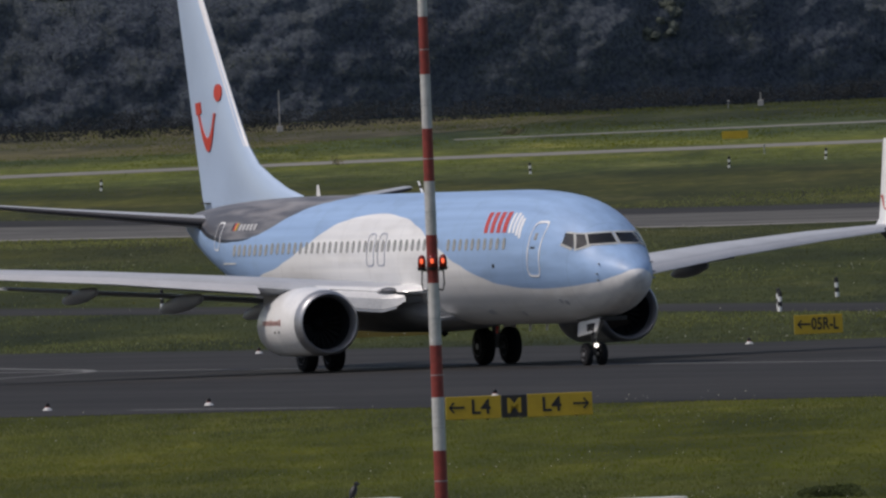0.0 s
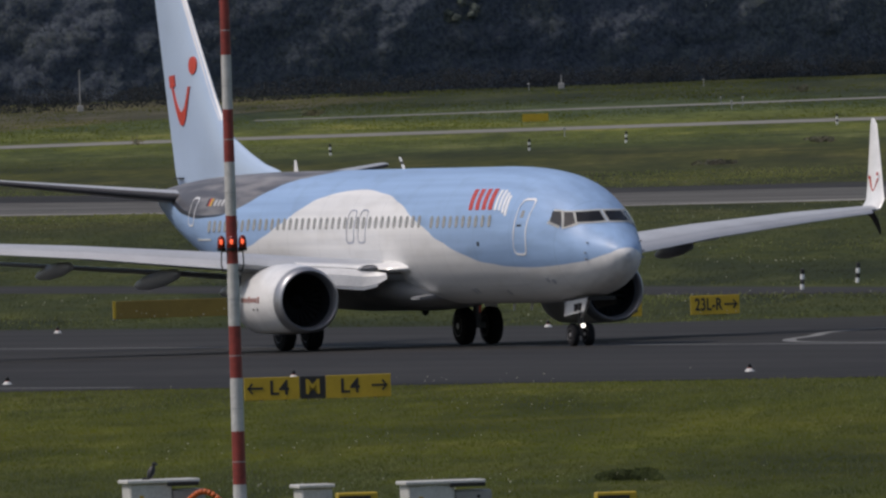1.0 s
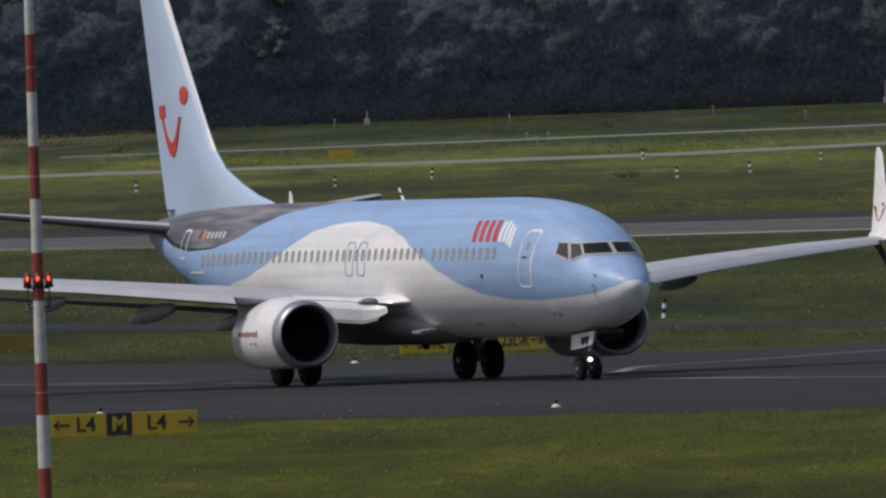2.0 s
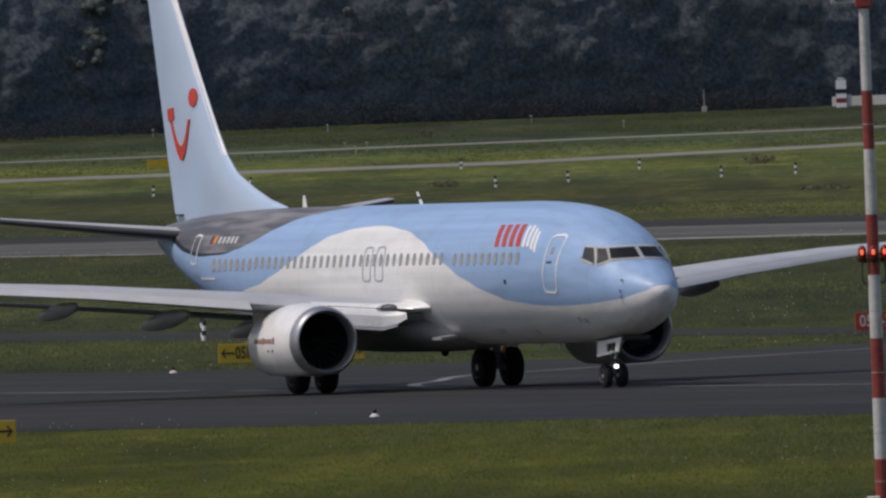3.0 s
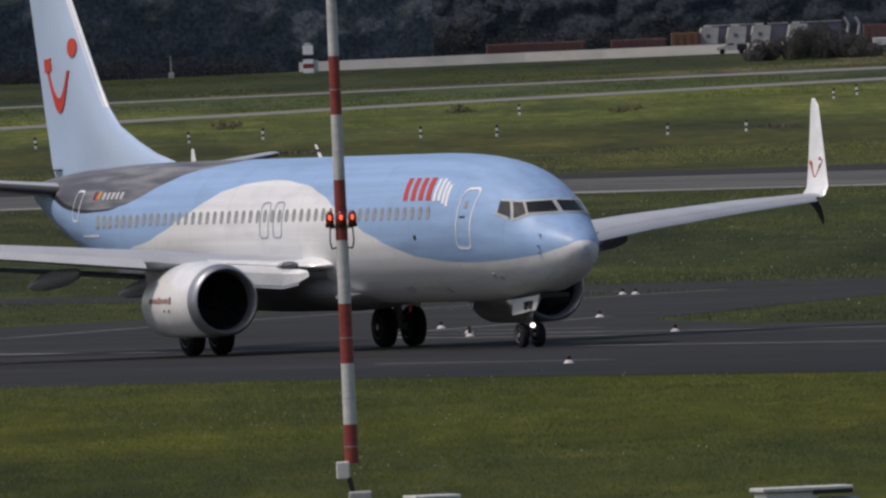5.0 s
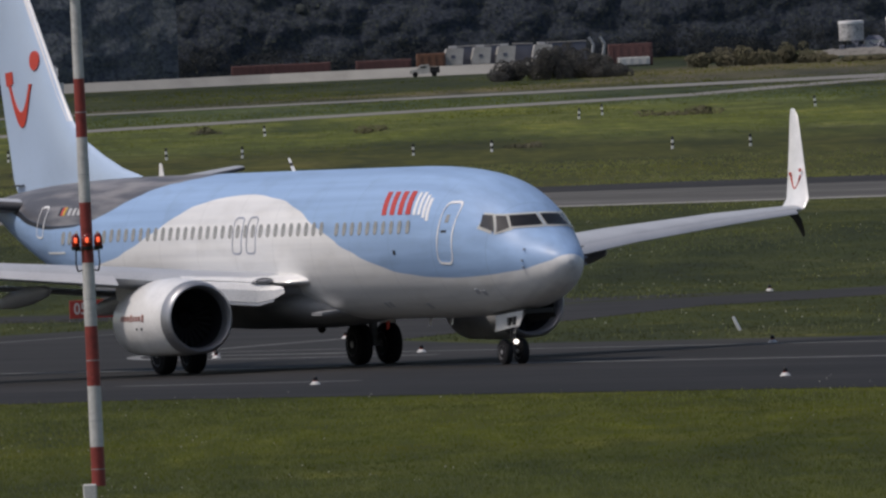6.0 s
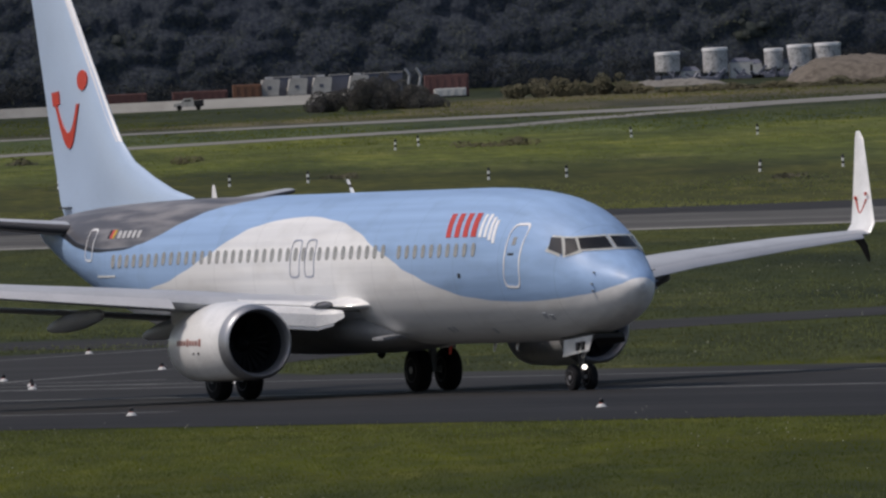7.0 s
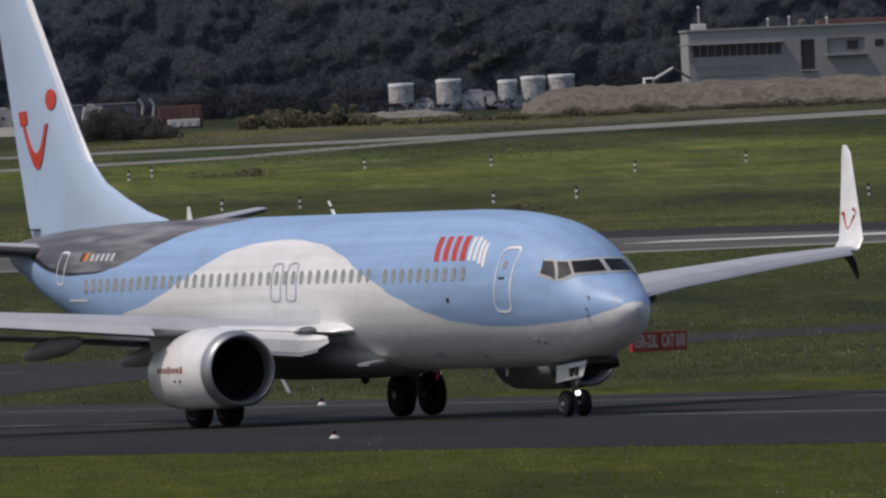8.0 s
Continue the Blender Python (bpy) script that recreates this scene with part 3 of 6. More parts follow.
        root = loft([section((le, y * side, z), c, (0, 0, 1), tc) for y, le, z, c, tc in
                     ((1.35, -12.7, 2.40, 3.9, 0.12), (1.7, -13.40, 2.38, 3.2, 0.105), (2.1, -13.90, 2.36, 2.7, 0.10), (2.7, -14.38, 2.39, 2.2, 0.10), (3.4, -14.80, 2.46, 2.0, 0.10), (4.4, -15.42, 2.56, 1.7, 0.10))])
        part("wing_root_glove", root, M_WHITE, airliner, "white polished wing root glove")
        up = [(16.88, -22.4, 3.56, 1.65, (0, 0, 1)), (17.12, -22.55, 3.63, 1.55, (0, -0.5 * side, 0.87)), (17.28, -22.62, 3.88, 1.45, (0, -0.9 * side, 0.35)), (17.36, -22.90, 4.4, 1.22, (0, -1 * side, 0.1)),
              (17.48, -23.36, 5.4, 0.82, (0, -1 * side, 0.1)), (17.56, -23.70, 6.14, 0.52, (0, -1 * side, 0.1)), (17.59, -23.98, 6.34, 0.22, (0, -1 * side, 0.1))]
        part("winglet", loft([section((le, y * side, z), c, u, 0.09) for y, le, z, c, u in up]), M_WHITE, airliner, "tall white blended winglet")
        low = [(17.02, -22.9, 3.56, 0.75, (0, 0.6 * side, 0.8)), (17.18, -22.90, 3.3, 0.52, (0, 0.9 * side, 0.4)), (17.34, -23.10, 2.98, 0.28, (0, 0.9 * side, 0.4)), (17.38, -23.2, 2.84, 0.12, (0, 0.9 * side, 0.4))]
        part("lower_winglet", loft([section((le, y * side, z), c, u, 0.09) for y, le, z, c, u in low]), M_BLACK, airliner, "dark lower winglet blade")
        pts = [Vector((-23.74 + 0.62 * u, side * (17.295 - 0.04 * math.sin(math.pi * u)), 4.52 - 0.36 * math.sin(math.pi * u))) for u in [k / 8 for k in range(9)]]
        bm = bmesh.new()
        for p, q in zip(pts, pts[1:]):
            tube(p, q, 0.026, 0.026, 6, bm)
        for cx, cz in ((-23.74, 4.56), (-23.10, 4.66)):
            c = Vector((cx, side * 17.275, cz))
            part("winglet_logo_dot", tube(c - Vector((0, 0.02, 0)), c + Vector((0, 0.02, 0)), 0.05, 0.05, 10), M_RED, airliner)
        part("winglet_logo", bm, M_RED, airliner)
        # grey paint on the fairings stands for the wing's shadow over them
        for y, xf, z, ln, r in ((4.6, -17.6, 2.14, 3.8, 0.25), (7.1, -18.3, 2.42, 3.6, 0.25), (9.9, -19.8, 2.74, 3.0, 0.22)):
            part("flap_fairing", turned([(0, 0.02), (0.25, r * 0.65), (ln * 0.35, r), (ln * 0.7, r * 0.92), (ln * 0.92, r * 0.55), (ln, 0.06)], (xf, y * side, z), (-1, 0, -0.10), 14), M_WINGTOP, airliner, "grey canoe-shaped flap track fairing")
        flap = [section((le, y * side, z), c, (0.35, 0, 1), 0.12) for y, le, z, c in ((2.2, -20.3, 2.0, 1.7), (5.8, -20.5, 2.35, 1.5), (11.8, -22.4, 2.9, 0.95))]
        part("flap", loft(flap), M_WINGTOP, airliner)


def engines():
    for side in (1, -1):
        o = (-13.42, 4.83 * side, 1.53)
        body = [(0.36, 1.012), (0.5, 1.035), (0.9, 1.085), (1.6, 1.125), (2.4, 1.11), (3.2, 1.02), (3.9, 0.88), (3.92, 0.82), (3.4, 0.78)]
        nac = part("nacelle", turned(body, o, (-1, 0, -0.02), 48, False, -0.93), M_WHITE, airliner, "white engine nacelle with flattened underside")
        part("inlet_lip", turned([(0.45, 0.79), (0.2, 0.795), (0.07, 0.825), (0.0, 0.875), (0.03, 0.92), (0.1, 0.957), (0.22, 0.988), (0.36, 1.013)], o, (-1, 0, -0.02), 48, False, -0.93), M_LIP, nac, "polished metal inlet lip")
        # duct, spinner and blades carry the inlet's shade in their near-black colour
        part("inlet_duct", turned([(0.4, 0.79), (0.9, 0.775), (1.1, 0.775), (1.12, 0.1)], o, (-1, 0, -0.02), 40, False), M_DARK, nac, "inlet duct, near black for the shade inside")
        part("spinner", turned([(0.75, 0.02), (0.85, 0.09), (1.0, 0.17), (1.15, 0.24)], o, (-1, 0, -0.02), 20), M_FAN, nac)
        q = Vector((-1, 0, -0.02)).to_track_quat("Z", "Y")
        for k in range(24):
            bm = bmesh.new()
            a = 2 * math.pi * k / 24
            pts = [(0.2, a, 1.08), (0.2, a + 0.16, 1.0), (0.77, a + 0.20, 1.0), (0.77, a + 0.02, 1.1)]
            bm.faces.new([bm.verts.new(Vector(o) + q @ Vector((r * math.cos(b), r * math.sin(b), s))) for r, b, s in pts])
            bmesh.ops.solidify(bm, geom=bm.faces[:], thickness=0.01)
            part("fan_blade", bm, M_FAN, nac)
        part("core_exhaust", turned([(3.1, 0.55), (4.3, 0.42), (4.32, 0.3), (5.0, 0.04)], o, (-1, 0, -0.02), 28), M_ALU, nac)
        pyl = loft([section((le, 4.83 * side, z), c, (0, 1, 0), 0.1) for z, le, c in ((2.0, -14.8, 4.2), (2.4, -15.1, 4.0), (2.52, -15.5, 3.6))])
        part("pylon", pyl, M_WHITE, airliner, "white engine pylon")
        def cowl(run, z):
            """A point on the cowl, metres aft of the lip."""
            r = float(np.interp(run, [q[0] for q in body[:7]], [q[1] for q in body[:7]]))
            return Vector((-13.42 - run, side * (4.83 + math.sqrt(max(0.0, r * r - (z - 1.53 + 0.02 * run) ** 2)) + 0.012), z))
        bm = bmesh.new()
        for k in range(9):
            w0 = 1.28 + 0.19 * k
            z0, z1 = (1.49, 1.68) if k in (0, 4) else (1.51, 1.64)
            bm.faces.new([bm.verts.new(cowl(run, z)) for run, z in ((w0, z0), (w0 + 0.13, z0), (w0 + 0.13, z1), (w0, z1))])
        bmesh.ops.solidify(bm, geom=bm.faces[:], thickness=0.012)
        part("lettering_bar", bm, surface("faded_red", (0.52, 0.27, 0.24), 0.5), nac, "faded red bars of small lettering")
        for run in (1.45, 1.75):
            p = cowl(run, 1.30)
            part("vent", tube(p - Vector((0, side * 0.03, 0)), p + Vector((0, side * 0.006, 0)), 0.035, 0.035, 10), M_BLACK, nac)


WHEELS = []


def wheel(x, y, r, w, name):
    ob = mesh_from(turned([(-w / 2, r * 0.55), (-w / 2, r * 0.80), (-w * 0.42, r * 0.93), (-w * 0.25, r * 0.985), (0, r), (w * 0.25, r * 0.985), (w * 0.42, r * 0.93), (w / 2, r * 0.80), (w / 2, r * 0.55)],
                          (0, 0, 0), (0, 1, 0), 36), "tyre", M_RUBBER)
    tyre = new(name, ob)
    tyre.parent = airliner
    tyre.location = (x, y, r)
    bm = turned([(-w * 0.52, r * 0.08), (-w * 0.54, r * 0.16), (-w * 0.44, r * 0.2), (-w * 0.40, r * 0.46), (-w * 0.53, r * 0.56), (w * 0.53, r * 0.56), (w * 0.40, r * 0.46), (w * 0.44, r * 0.2), (w * 0.54, r * 0.16), (w * 0.52, r * 0.08)],
                (0, 0, 0), (0, 1, 0), 28)
    part("rim", bm, M_RIM, tyre, "light metal wheel rim")
    for sgn in (-1, 1):
        bm = bmesh.new()
        for k in range(6):
            a = 2 * math.pi * k / 6
            p = Vector((r * 0.34 * math.cos(a), sgn * w * 0.405, r * 0.34 * math.sin(a)))
            tube(p, p + Vector((0, sgn * w * 0.03, 0)), r * 0.07, r * 0.07, 8, bm)
        part("rim_hole", bm, M_BLACK, tyre)
    WHEELS.append((tyre, Vector((x, y, r)), r))


def gear():
    for side in (1, -1):
        for dy in (0.43, -0.43):
            wheel(-19.6, side * 2.86 + dy, 0.565, 0.42, "main_wheel")
        part("main_gear_strut", tube((-19.6, side * 2.86, 0.5), (-19.5, side * 2.78, 2.2), 0.11, 0.15, 14), M_STEEL, airliner)
        part("gear_axle", tube((-19.6, side * 2.86 - 0.5, 0.565), (-19.6, side * 2.86 + 0.5, 0.565), 0.07), M_STEEL, airliner)
        part("side_brace", tube((-19.6, side * 2.8, 1.2), (-19.5, side * 1.4, 1.9), 0.07, 0.07), M_STEEL, airliner)
        part("main_gear_door", box(-20.1, side * 3.3 - 0.02, 1.1, -19.1, side * 3.3 + 0.02, 2.2, 0.01), M_WHITE, airliner)
        wheel(-4.0, side * 0.235, 0.343, 0.2, "nose_wheel")
        # open nose gear doors, hinged along the belly
        bm = bmesh.new()
        vs = [bm.verts.new((x, side * y, z)) for x, y, z in ((-4.05, 0.44, 1.30), (-2.25, 0.44, 1.43), (-2.35, 0.52, 1.03 if side < 0 else 1.22), (-3.95, 0.52, 0.88 if side < 0 else 1.08))]
        bm.faces.new(vs)
        bmesh.ops.solidify(bm, geom=bm.faces[:], thickness=0.03)
        door = part("nose_gear_door", bm, M_WHITE if side < 0 else M_DARK, airliner, "open white nose gear door" if side < 0 else "dark inside of an open nose gear door", smooth=False)
        if side > 0:
            continue
        for x in (-3.02, -2.72):
            part("lettering_bar", box(x - 0.075, side * 0.50 - 0.05, 1.03 + 0.07 * (x + 3.0), x + 0.075, side * 0.50 + 0.05, 1.25 + 0.07 * (x + 3.0)), M_BLACK, door, "black bar of lettering")
    part("nose_gear_strut", tube((-4.0, 0, 0.3), (-3.9, 0, 1.6), 0.07, 0.09, 14), M_STRUT, airliner)
    part("nose_gear_axle", tube((-4.0, -0.3, 0.343), (-4.0, 0.3, 0.343), 0.05), M_STEEL, airliner)
    part("drag_brace", tube((-3.98, 0, 0.8), (-3.0, 0, 1.5), 0.05), M_STEEL, airliner)
    part("taxi_light", turned([(0, 0.015), (0.02, 0.058), (-0.06, 0.058), (-0.1, 0.03)], (-3.82, 0.02, 0.60), (1, 0, 0), 16), M_TAXI, airliner, "lit round taxi lamp")
    part("nose_gear_bay", box(-4.3, -0.4, 1.34, -2.2, 0.4, 1.46), M_BLACK, airliner)


def antennas():
    part("ram_air_inlet", loft([[Vector((x, -1.5 + dy, z + dz)) for dy, dz in ((0.3, 0), (-0.22, -0.06), (-0.22, -0.13), (0.3, -0.06))] for x, z in ((-13.2, 1.58), (-12.5, 1.58))]), M_STEEL, airliner, "grey ram air inlet")
    for x, z in ((-3.2, 1.86), (-3.5, 1.90), (-6.9, 1.55), (-9.2, 1.62), (-9.5, 1.6)):
        skin_patch("service_panel", [(x - 0.1, z), (x + 0.06, z), (x + 0.06, z + 0.13), (x - 0.1, z + 0.13)], -1, M_WINGTOP, "small grey service panel", nu=1, nv=1)
    part("blade_antenna", loft([section((-26.7, 0, 5.27), 0.36, (0, 1, 0), 0.12), section((-26.84, 0, 5.64), 0.16, (0, 1, 0), 0.12)]), M_LETTER, airliner, "white blade antenna")
    raked = None
    for z0, z1, m in ((0.0, 0.16, M_LETTER), (0.16, 0.25, M_DARK), (0.25, 0.38, M_LETTER)):
        ends = [section((-17.75 - 1.0 * z, 0, 5.27 + z), 0.24 - 0.25 * z, (0, 1, 0), 0.12) for z in (z0, z1)]
        ob = part("raked_antenna" if raked is None else "antenna_band", loft(ends), m, raked or airliner, "raked black and white antenna" if raked is None else "")
        raked = raked or ob
    part("beacon_lower", turned([(0, 0.12), (0.08, 0.11), (0.14, 0.05), (0.16, 0.01)], (-16.5, 0, 1.09), (0, 0, -1), 12), M_DARK, airliner)
    for x, z in ((-8.2, 1.28), (-12.4, 1.22), (-9.6, 1.28)):
        part("drain_mast", loft([section((x, 0.2, z), 0.22, (0, 1, 0), 0.15), section((x - 0.12, 0.2, z - 0.22), 0.13, (0, 1, 0), 0.15)]), M_RED if x == -12.4 else M_WHITE, airliner)


fuselage()
cockpit()
cabin_windows()
doors_and_marks()
fin()
flying_surfaces()
engines()
gear()
antennas()


def at_uv(u, v, z=0.0):
    """A place from metres along and metres to port of the taxi line."""
    p = START + AHEAD * u + PORT * v
    return Vector((p.x, p.y, z))


# ---- ground ----
RISE_Y, RISE_Z = (-600, 900, 1250, 1400, 1750, 1900, 2150, 2400, 4900), (0, 0, 1.7, 2.0, 5.1, 6.45, 8.2, 10, 10)


def height(y):
    return float(np.interp(y, RISE_Y, RISE_Z))


# base blue is raised a little to suggest haze over the far field
M_GROUND = grassy("meadow", (0.064, 0.066, 0.014), (0.050, 0.054, 0.012), (0.086, 0.080, 0.024), patch=(0.12, 0.014))


def tussocks(m, sx, sy):
    """Finer dark and pale growth over the meadow."""
    nt = m.node_tree
    b = nt.nodes["Principled BSDF"]
    col = b.inputs["Base Color"].links[0].from_socket
    co = nt.nodes.new("ShaderNodeTexCoord").outputs["Object"]
    col = mix_rgb(nt, noise_fac(nt, co, 1.0, 0.42, 0.64, 6, (sx, sy, 0.0)), col, mix_rgb(nt, 1.0, col, (0.68, 0.72, 0.74), "MULTIPLY"))
    col = mix_rgb(nt, noise_fac(nt, co, 1.0, 0.50, 0.68, 7, (sx * 1.9, sy * 1.6, 5.0)), col, mix_rgb(nt, 1.0, col, (1.45, 1.40, 1.6), "MULTIPLY"))
    nt.links.new(col, b.inputs["Base Color"])


def swathe(m, near0, near1, far0, far1, colour, lean=0):
    """A broad irregular belt of other grass across the meadow."""
    nt = m.node_tree
    b = nt.nodes["Principled BSDF"]
    col = b.inputs["Base Color"].links[0].from_socket
    co = nt.nodes.new("ShaderNodeTexCoord").outputs["Object"]
    sep = nt.nodes.new("ShaderNodeSeparateXYZ")
    nt.links.new(co, sep.inputs[0])
    wob = noise_fac(nt, co, 1.0, 0.3, 0.7, 4, (0.035, 0.008, 0.0))
    off = nt.nodes.new("ShaderNodeMath")
    off.operation = "MULTIPLY_ADD"
    nt.links.new(wob, off.inputs[0])
    off.inputs[1].default_value = 70
    side = nt.nodes.new("ShaderNodeMapRange")
    side.inputs["From Min"].default_value, side.inputs["From Max"].default_value = 40, 140
    side.inputs["To Max"].default_value = lean
    nt.links.new(sep.outputs["X"], side.inputs["Value"])
    along = nt.nodes.new("ShaderNodeMath")
    nt.links.new(side.outputs[0], along.inputs[0])
    nt.links.new(sep.outputs["Y"], along.inputs[1])
    nt.links.new(along.outputs[0], off.inputs[2])
    ends = []
    for lo, hi in ((near0, near1), (far1, far0)):
        r = nt.nodes.new("ShaderNodeMapRange")
        r.inputs["From Min"].default_value, r.inputs["From Max"].default_value = lo + 35, hi + 35
        nt.links.new(off.outputs[0], r.inputs["Value"])
        ends.append(r.outputs[0])
    both = nt.nodes.new("ShaderNodeMath")
    both.operation = "MULTIPLY"
    nt.links.new(ends[0], both.inputs[0])
    nt.links.new(ends[1], both.inputs[1])
    nt.links.new(mix_rgb(nt, both.outputs[0], col, mix_rgb(nt, 1.0, col, colour, "MULTIPLY")), b.inputs["Base Color"])


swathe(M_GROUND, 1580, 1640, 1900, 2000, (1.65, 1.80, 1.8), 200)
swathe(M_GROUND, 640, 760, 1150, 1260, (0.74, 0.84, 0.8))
# haze blue is taken back out of the nearest grass
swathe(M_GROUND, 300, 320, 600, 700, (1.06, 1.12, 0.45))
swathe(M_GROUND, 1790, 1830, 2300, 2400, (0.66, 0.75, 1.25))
tussocks(M_GROUND, 0.7, 0.07)
bm = bmesh.new()
rows = [[bm.verts.new((x, y, z)) for x in (-4000, -400, 400, 4000)] for y, z in zip(RISE_Y, RISE_Z)]
for a, b in zip(rows, rows[1:]):
    for i in range(3):
        bm.faces.new((a[i], a[i + 1], b[i + 1], b[i]))
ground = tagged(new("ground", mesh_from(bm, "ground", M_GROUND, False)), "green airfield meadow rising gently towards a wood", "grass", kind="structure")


def sheet(name, points, material, label, category, lift=0.01):
    """A paved sheet that follows the ground; points are (x, y) round its edge."""
    bm = bmesh.new()
    bm.faces.new([bm.verts.new((x, y, 0)) for x, y in points])
    for y in RISE_Y[1:-1]:
        bmesh.ops.bisect_plane(bm, geom=bm.verts[:] + bm.edges[:] + bm.faces[:], plane_co=(0, y, 0), plane_no=(0, 1, 0))
    bmesh.ops.triangulate(bm, faces=bm.faces[:])
    for v in bm.verts:
        v.co.z = height(v.co.y) + lift
    for f in bm.faces:
        f.normal_update()
        if f.normal.z < 0:
            f.normal_flip()
    me = bpy.data.meshes.new(name)
    bm.to_mesh(me)
    bm.free()
    me.materials.append(material)
    return tagged(new(name, me), label, category, kind="structure")


M_ASPHALT = surface("asphalt", (0.0285, 0.0273, 0.0266), 0.8, vary=0.3, scale=0.06, fine=0.8)


def streaky(m, lo, hi):
    """Tyre polish and patching, drawn out along the taxi line."""
    nt = m.node_tree
    b = nt.nodes["Principled BSDF"]
    col = b.inputs["Base Color"].links[0].from_socket
    co = nt.nodes.new("ShaderNodeTexCoord").outputs["Object"]
    turn = nt.nodes.new("ShaderNodeMapping")
    turn.vector_type = "TEXTURE"
    turn.inputs["Rotation"].default_value = (0, 0, radians(HEADING))
    nt.links.new(co, turn.inputs["Vector"])
    a = noise_fac(nt, turn.outputs[0], 1.0, 0.42, 0.62, 5, (0.012, 0.35, 1.0))
    col = mix_rgb(nt, a, mix_rgb(nt, 1.0, col, (lo, lo, lo), "MULTIPLY"), mix_rgb(nt, 1.0, col, (hi, hi, hi), "MULTIPLY"))
    v = nt.nodes.new("ShaderNodeTexVoronoi")
    v.inputs["Scale"].default_value = 0.09
    nt.links.new(turn.outputs[0], v.inputs["Vector"])
    sep = nt.nodes.new("ShaderNodeSeparateColor")
    nt.links.new(v.outputs["Color"], sep.inputs[0])
    col = mix_rgb(nt, sep.outputs[0], col, mix_rgb(nt, 1.0, col, (1.16, 1.15, 1.13), "MULTIPLY"))
    along = nt.nodes.new("ShaderNodeSeparateXYZ")
    nt.links.new(turn.outputs[0], along.inputs[0])
    # asphalt grows darker further along the taxi line
    run_tone = nt.nodes.new("ShaderNodeMapRange")
    run_tone.inputs["From Min"].default_value, run_tone.inputs["From Max"].default_value = -630, -545
    nt.links.new(along.outputs["X"], run_tone.inputs["Value"])
    col = mix_rgb(nt, run_tone.outputs[0], col, mix_rgb(nt, 1.0, col, (0.74, 0.74, 0.75), "MULTIPLY"))
    nt.links.new(col, b.inputs["Base Color"])
    return m


M_ASPHALT = streaky(M_ASPHALT, 0.84, 1.2)
M_ASPHALT_OLD = streaky(surface("pale_asphalt", (0.100, 0.098, 0.093), 0.85, vary=0.3, scale=0.05, fine=0.5), 0.72, 1.15)
M_CONCRETE = surface("pale_track", (0.21, 0.205, 0.19), 0.85, vary=0.25, scale=0.08, fine=0.5)
M_LINE = surface("faded_line_paint", (0.20, 0.20, 0.19), 0.7, vary=0.4, scale=0.3, fine=2.0)


def uv_xy(pts):
    return [tuple(at_uv(u, v).xy) for u, v in pts]


TAXI_NEAR = ((-900, -280), (68, -42), (99, -33), (125, -25.5), (600, -25.5))
TAXI_FAR = ((600, 21), (70, 21), (40, 21.5), (18, 28), (5, 36), (-39, 64), (-50, 79), (-68, 106), (-200, 275), (-240, 255), (-90, 112), (-70, 78), (-58, 52),
            (-44, 34), (-52, 24), (-900, 24))
taxiway = sheet("taxiway", uv_xy(TAXI_NEAR + TAXI_FAR), M_ASPHALT, "dark grey asphalt taxiway with a branching connector", "taxiway")
sheet("path", uv_xy(((-400, 68), (-172, 68), (-100, 64), (-66, 62), (-76, 84), (-110, 74), (-180, 76), (-400, 76))), M_ASPHALT, "narrow asphalt taxi link", "taxiway", 0.006)
# the runway: near edge, seam between its pale and its dark half, far edge
RUNWAY_X = (-140, -67, -27, 6, 15, 44, 54, 64, 72, 140)
RUNWAY_NEAR = (1520, 1362, 1254, 1230, 1216, 1175, 1162, 1160, 1154, 1080)
RUNWAY_SEAM = (1560, 1436, 1368, 1326, 1312, 1262, 1240, 1235, 1218, 1145)
RUNWAY_FAR = (1590, 1463, 1408, 1383, 1362, 1318, 1296, 1292, 1272, 1195)
M_EDGE = surface("worn_edge_concrete", (0.27, 0.265, 0.245), 0.85, vary=0.35, scale=0.12, fine=0.8)
runway_near_line = [y + 7 for y in RUNWAY_NEAR]


def belt(name, near, far, material, label, lift=0.01):
    pts = list(zip(RUNWAY_X, near)) + list(zip(RUNWAY_X, far))[::-1]
    return sheet(name, pts, material, label, "runway", lift)


belt("runway", runway_near_line, RUNWAY_SEAM, M_ASPHALT_OLD, "pale grey worn half of a runway across the meadow")
belt("runway_edge", RUNWAY_NEAR, runway_near_line, M_EDGE, "narrow pale concrete edge strip of the runway")
belt("runway_shoulder", RUNWAY_SEAM, RUNWAY_FAR, M_ASPHALT, "dark asphalt half of the runway")
sheet("track_1", [(-150, 1690), (-60, 1735), (-12, 1735), (23, 1796), (60, 1850), (79, 1922), (84, 1944), (82, 1952), (77, 1938), (60, 1868), (23, 1815), (-12, 1756), (-60, 1756), (-150, 1712)], M_CONCRETE, "pale gravel track", "track")
sheet("track_2", [(-60, 1872), (-26, 1885), (25, 1921), (53, 1935), (84, 1945), (119, 2010), (170, 2110), (170, 2175), (119, 2062), (84, 1985), (53, 1960), (25, 1937), (-26, 1898), (-60, 1880)],
      M_CONCRETE, "pale concrete perimeter road", "road")

M_HEATH = grassy("dry_heath", (0.100, 0.086, 0.052), (0.078, 0.073, 0.040), (0.125, 0.105, 0.068), 0.03, 1.0, patch=(0.15, 0.02))
sheet("heath", [(-170, 1835), (-78, 1852), (-62, 1960), (-52, 2075), (-72, 2132), (-170, 2150)], M_HEATH, "dry brownish heath near the wood", "grass", 0.004)
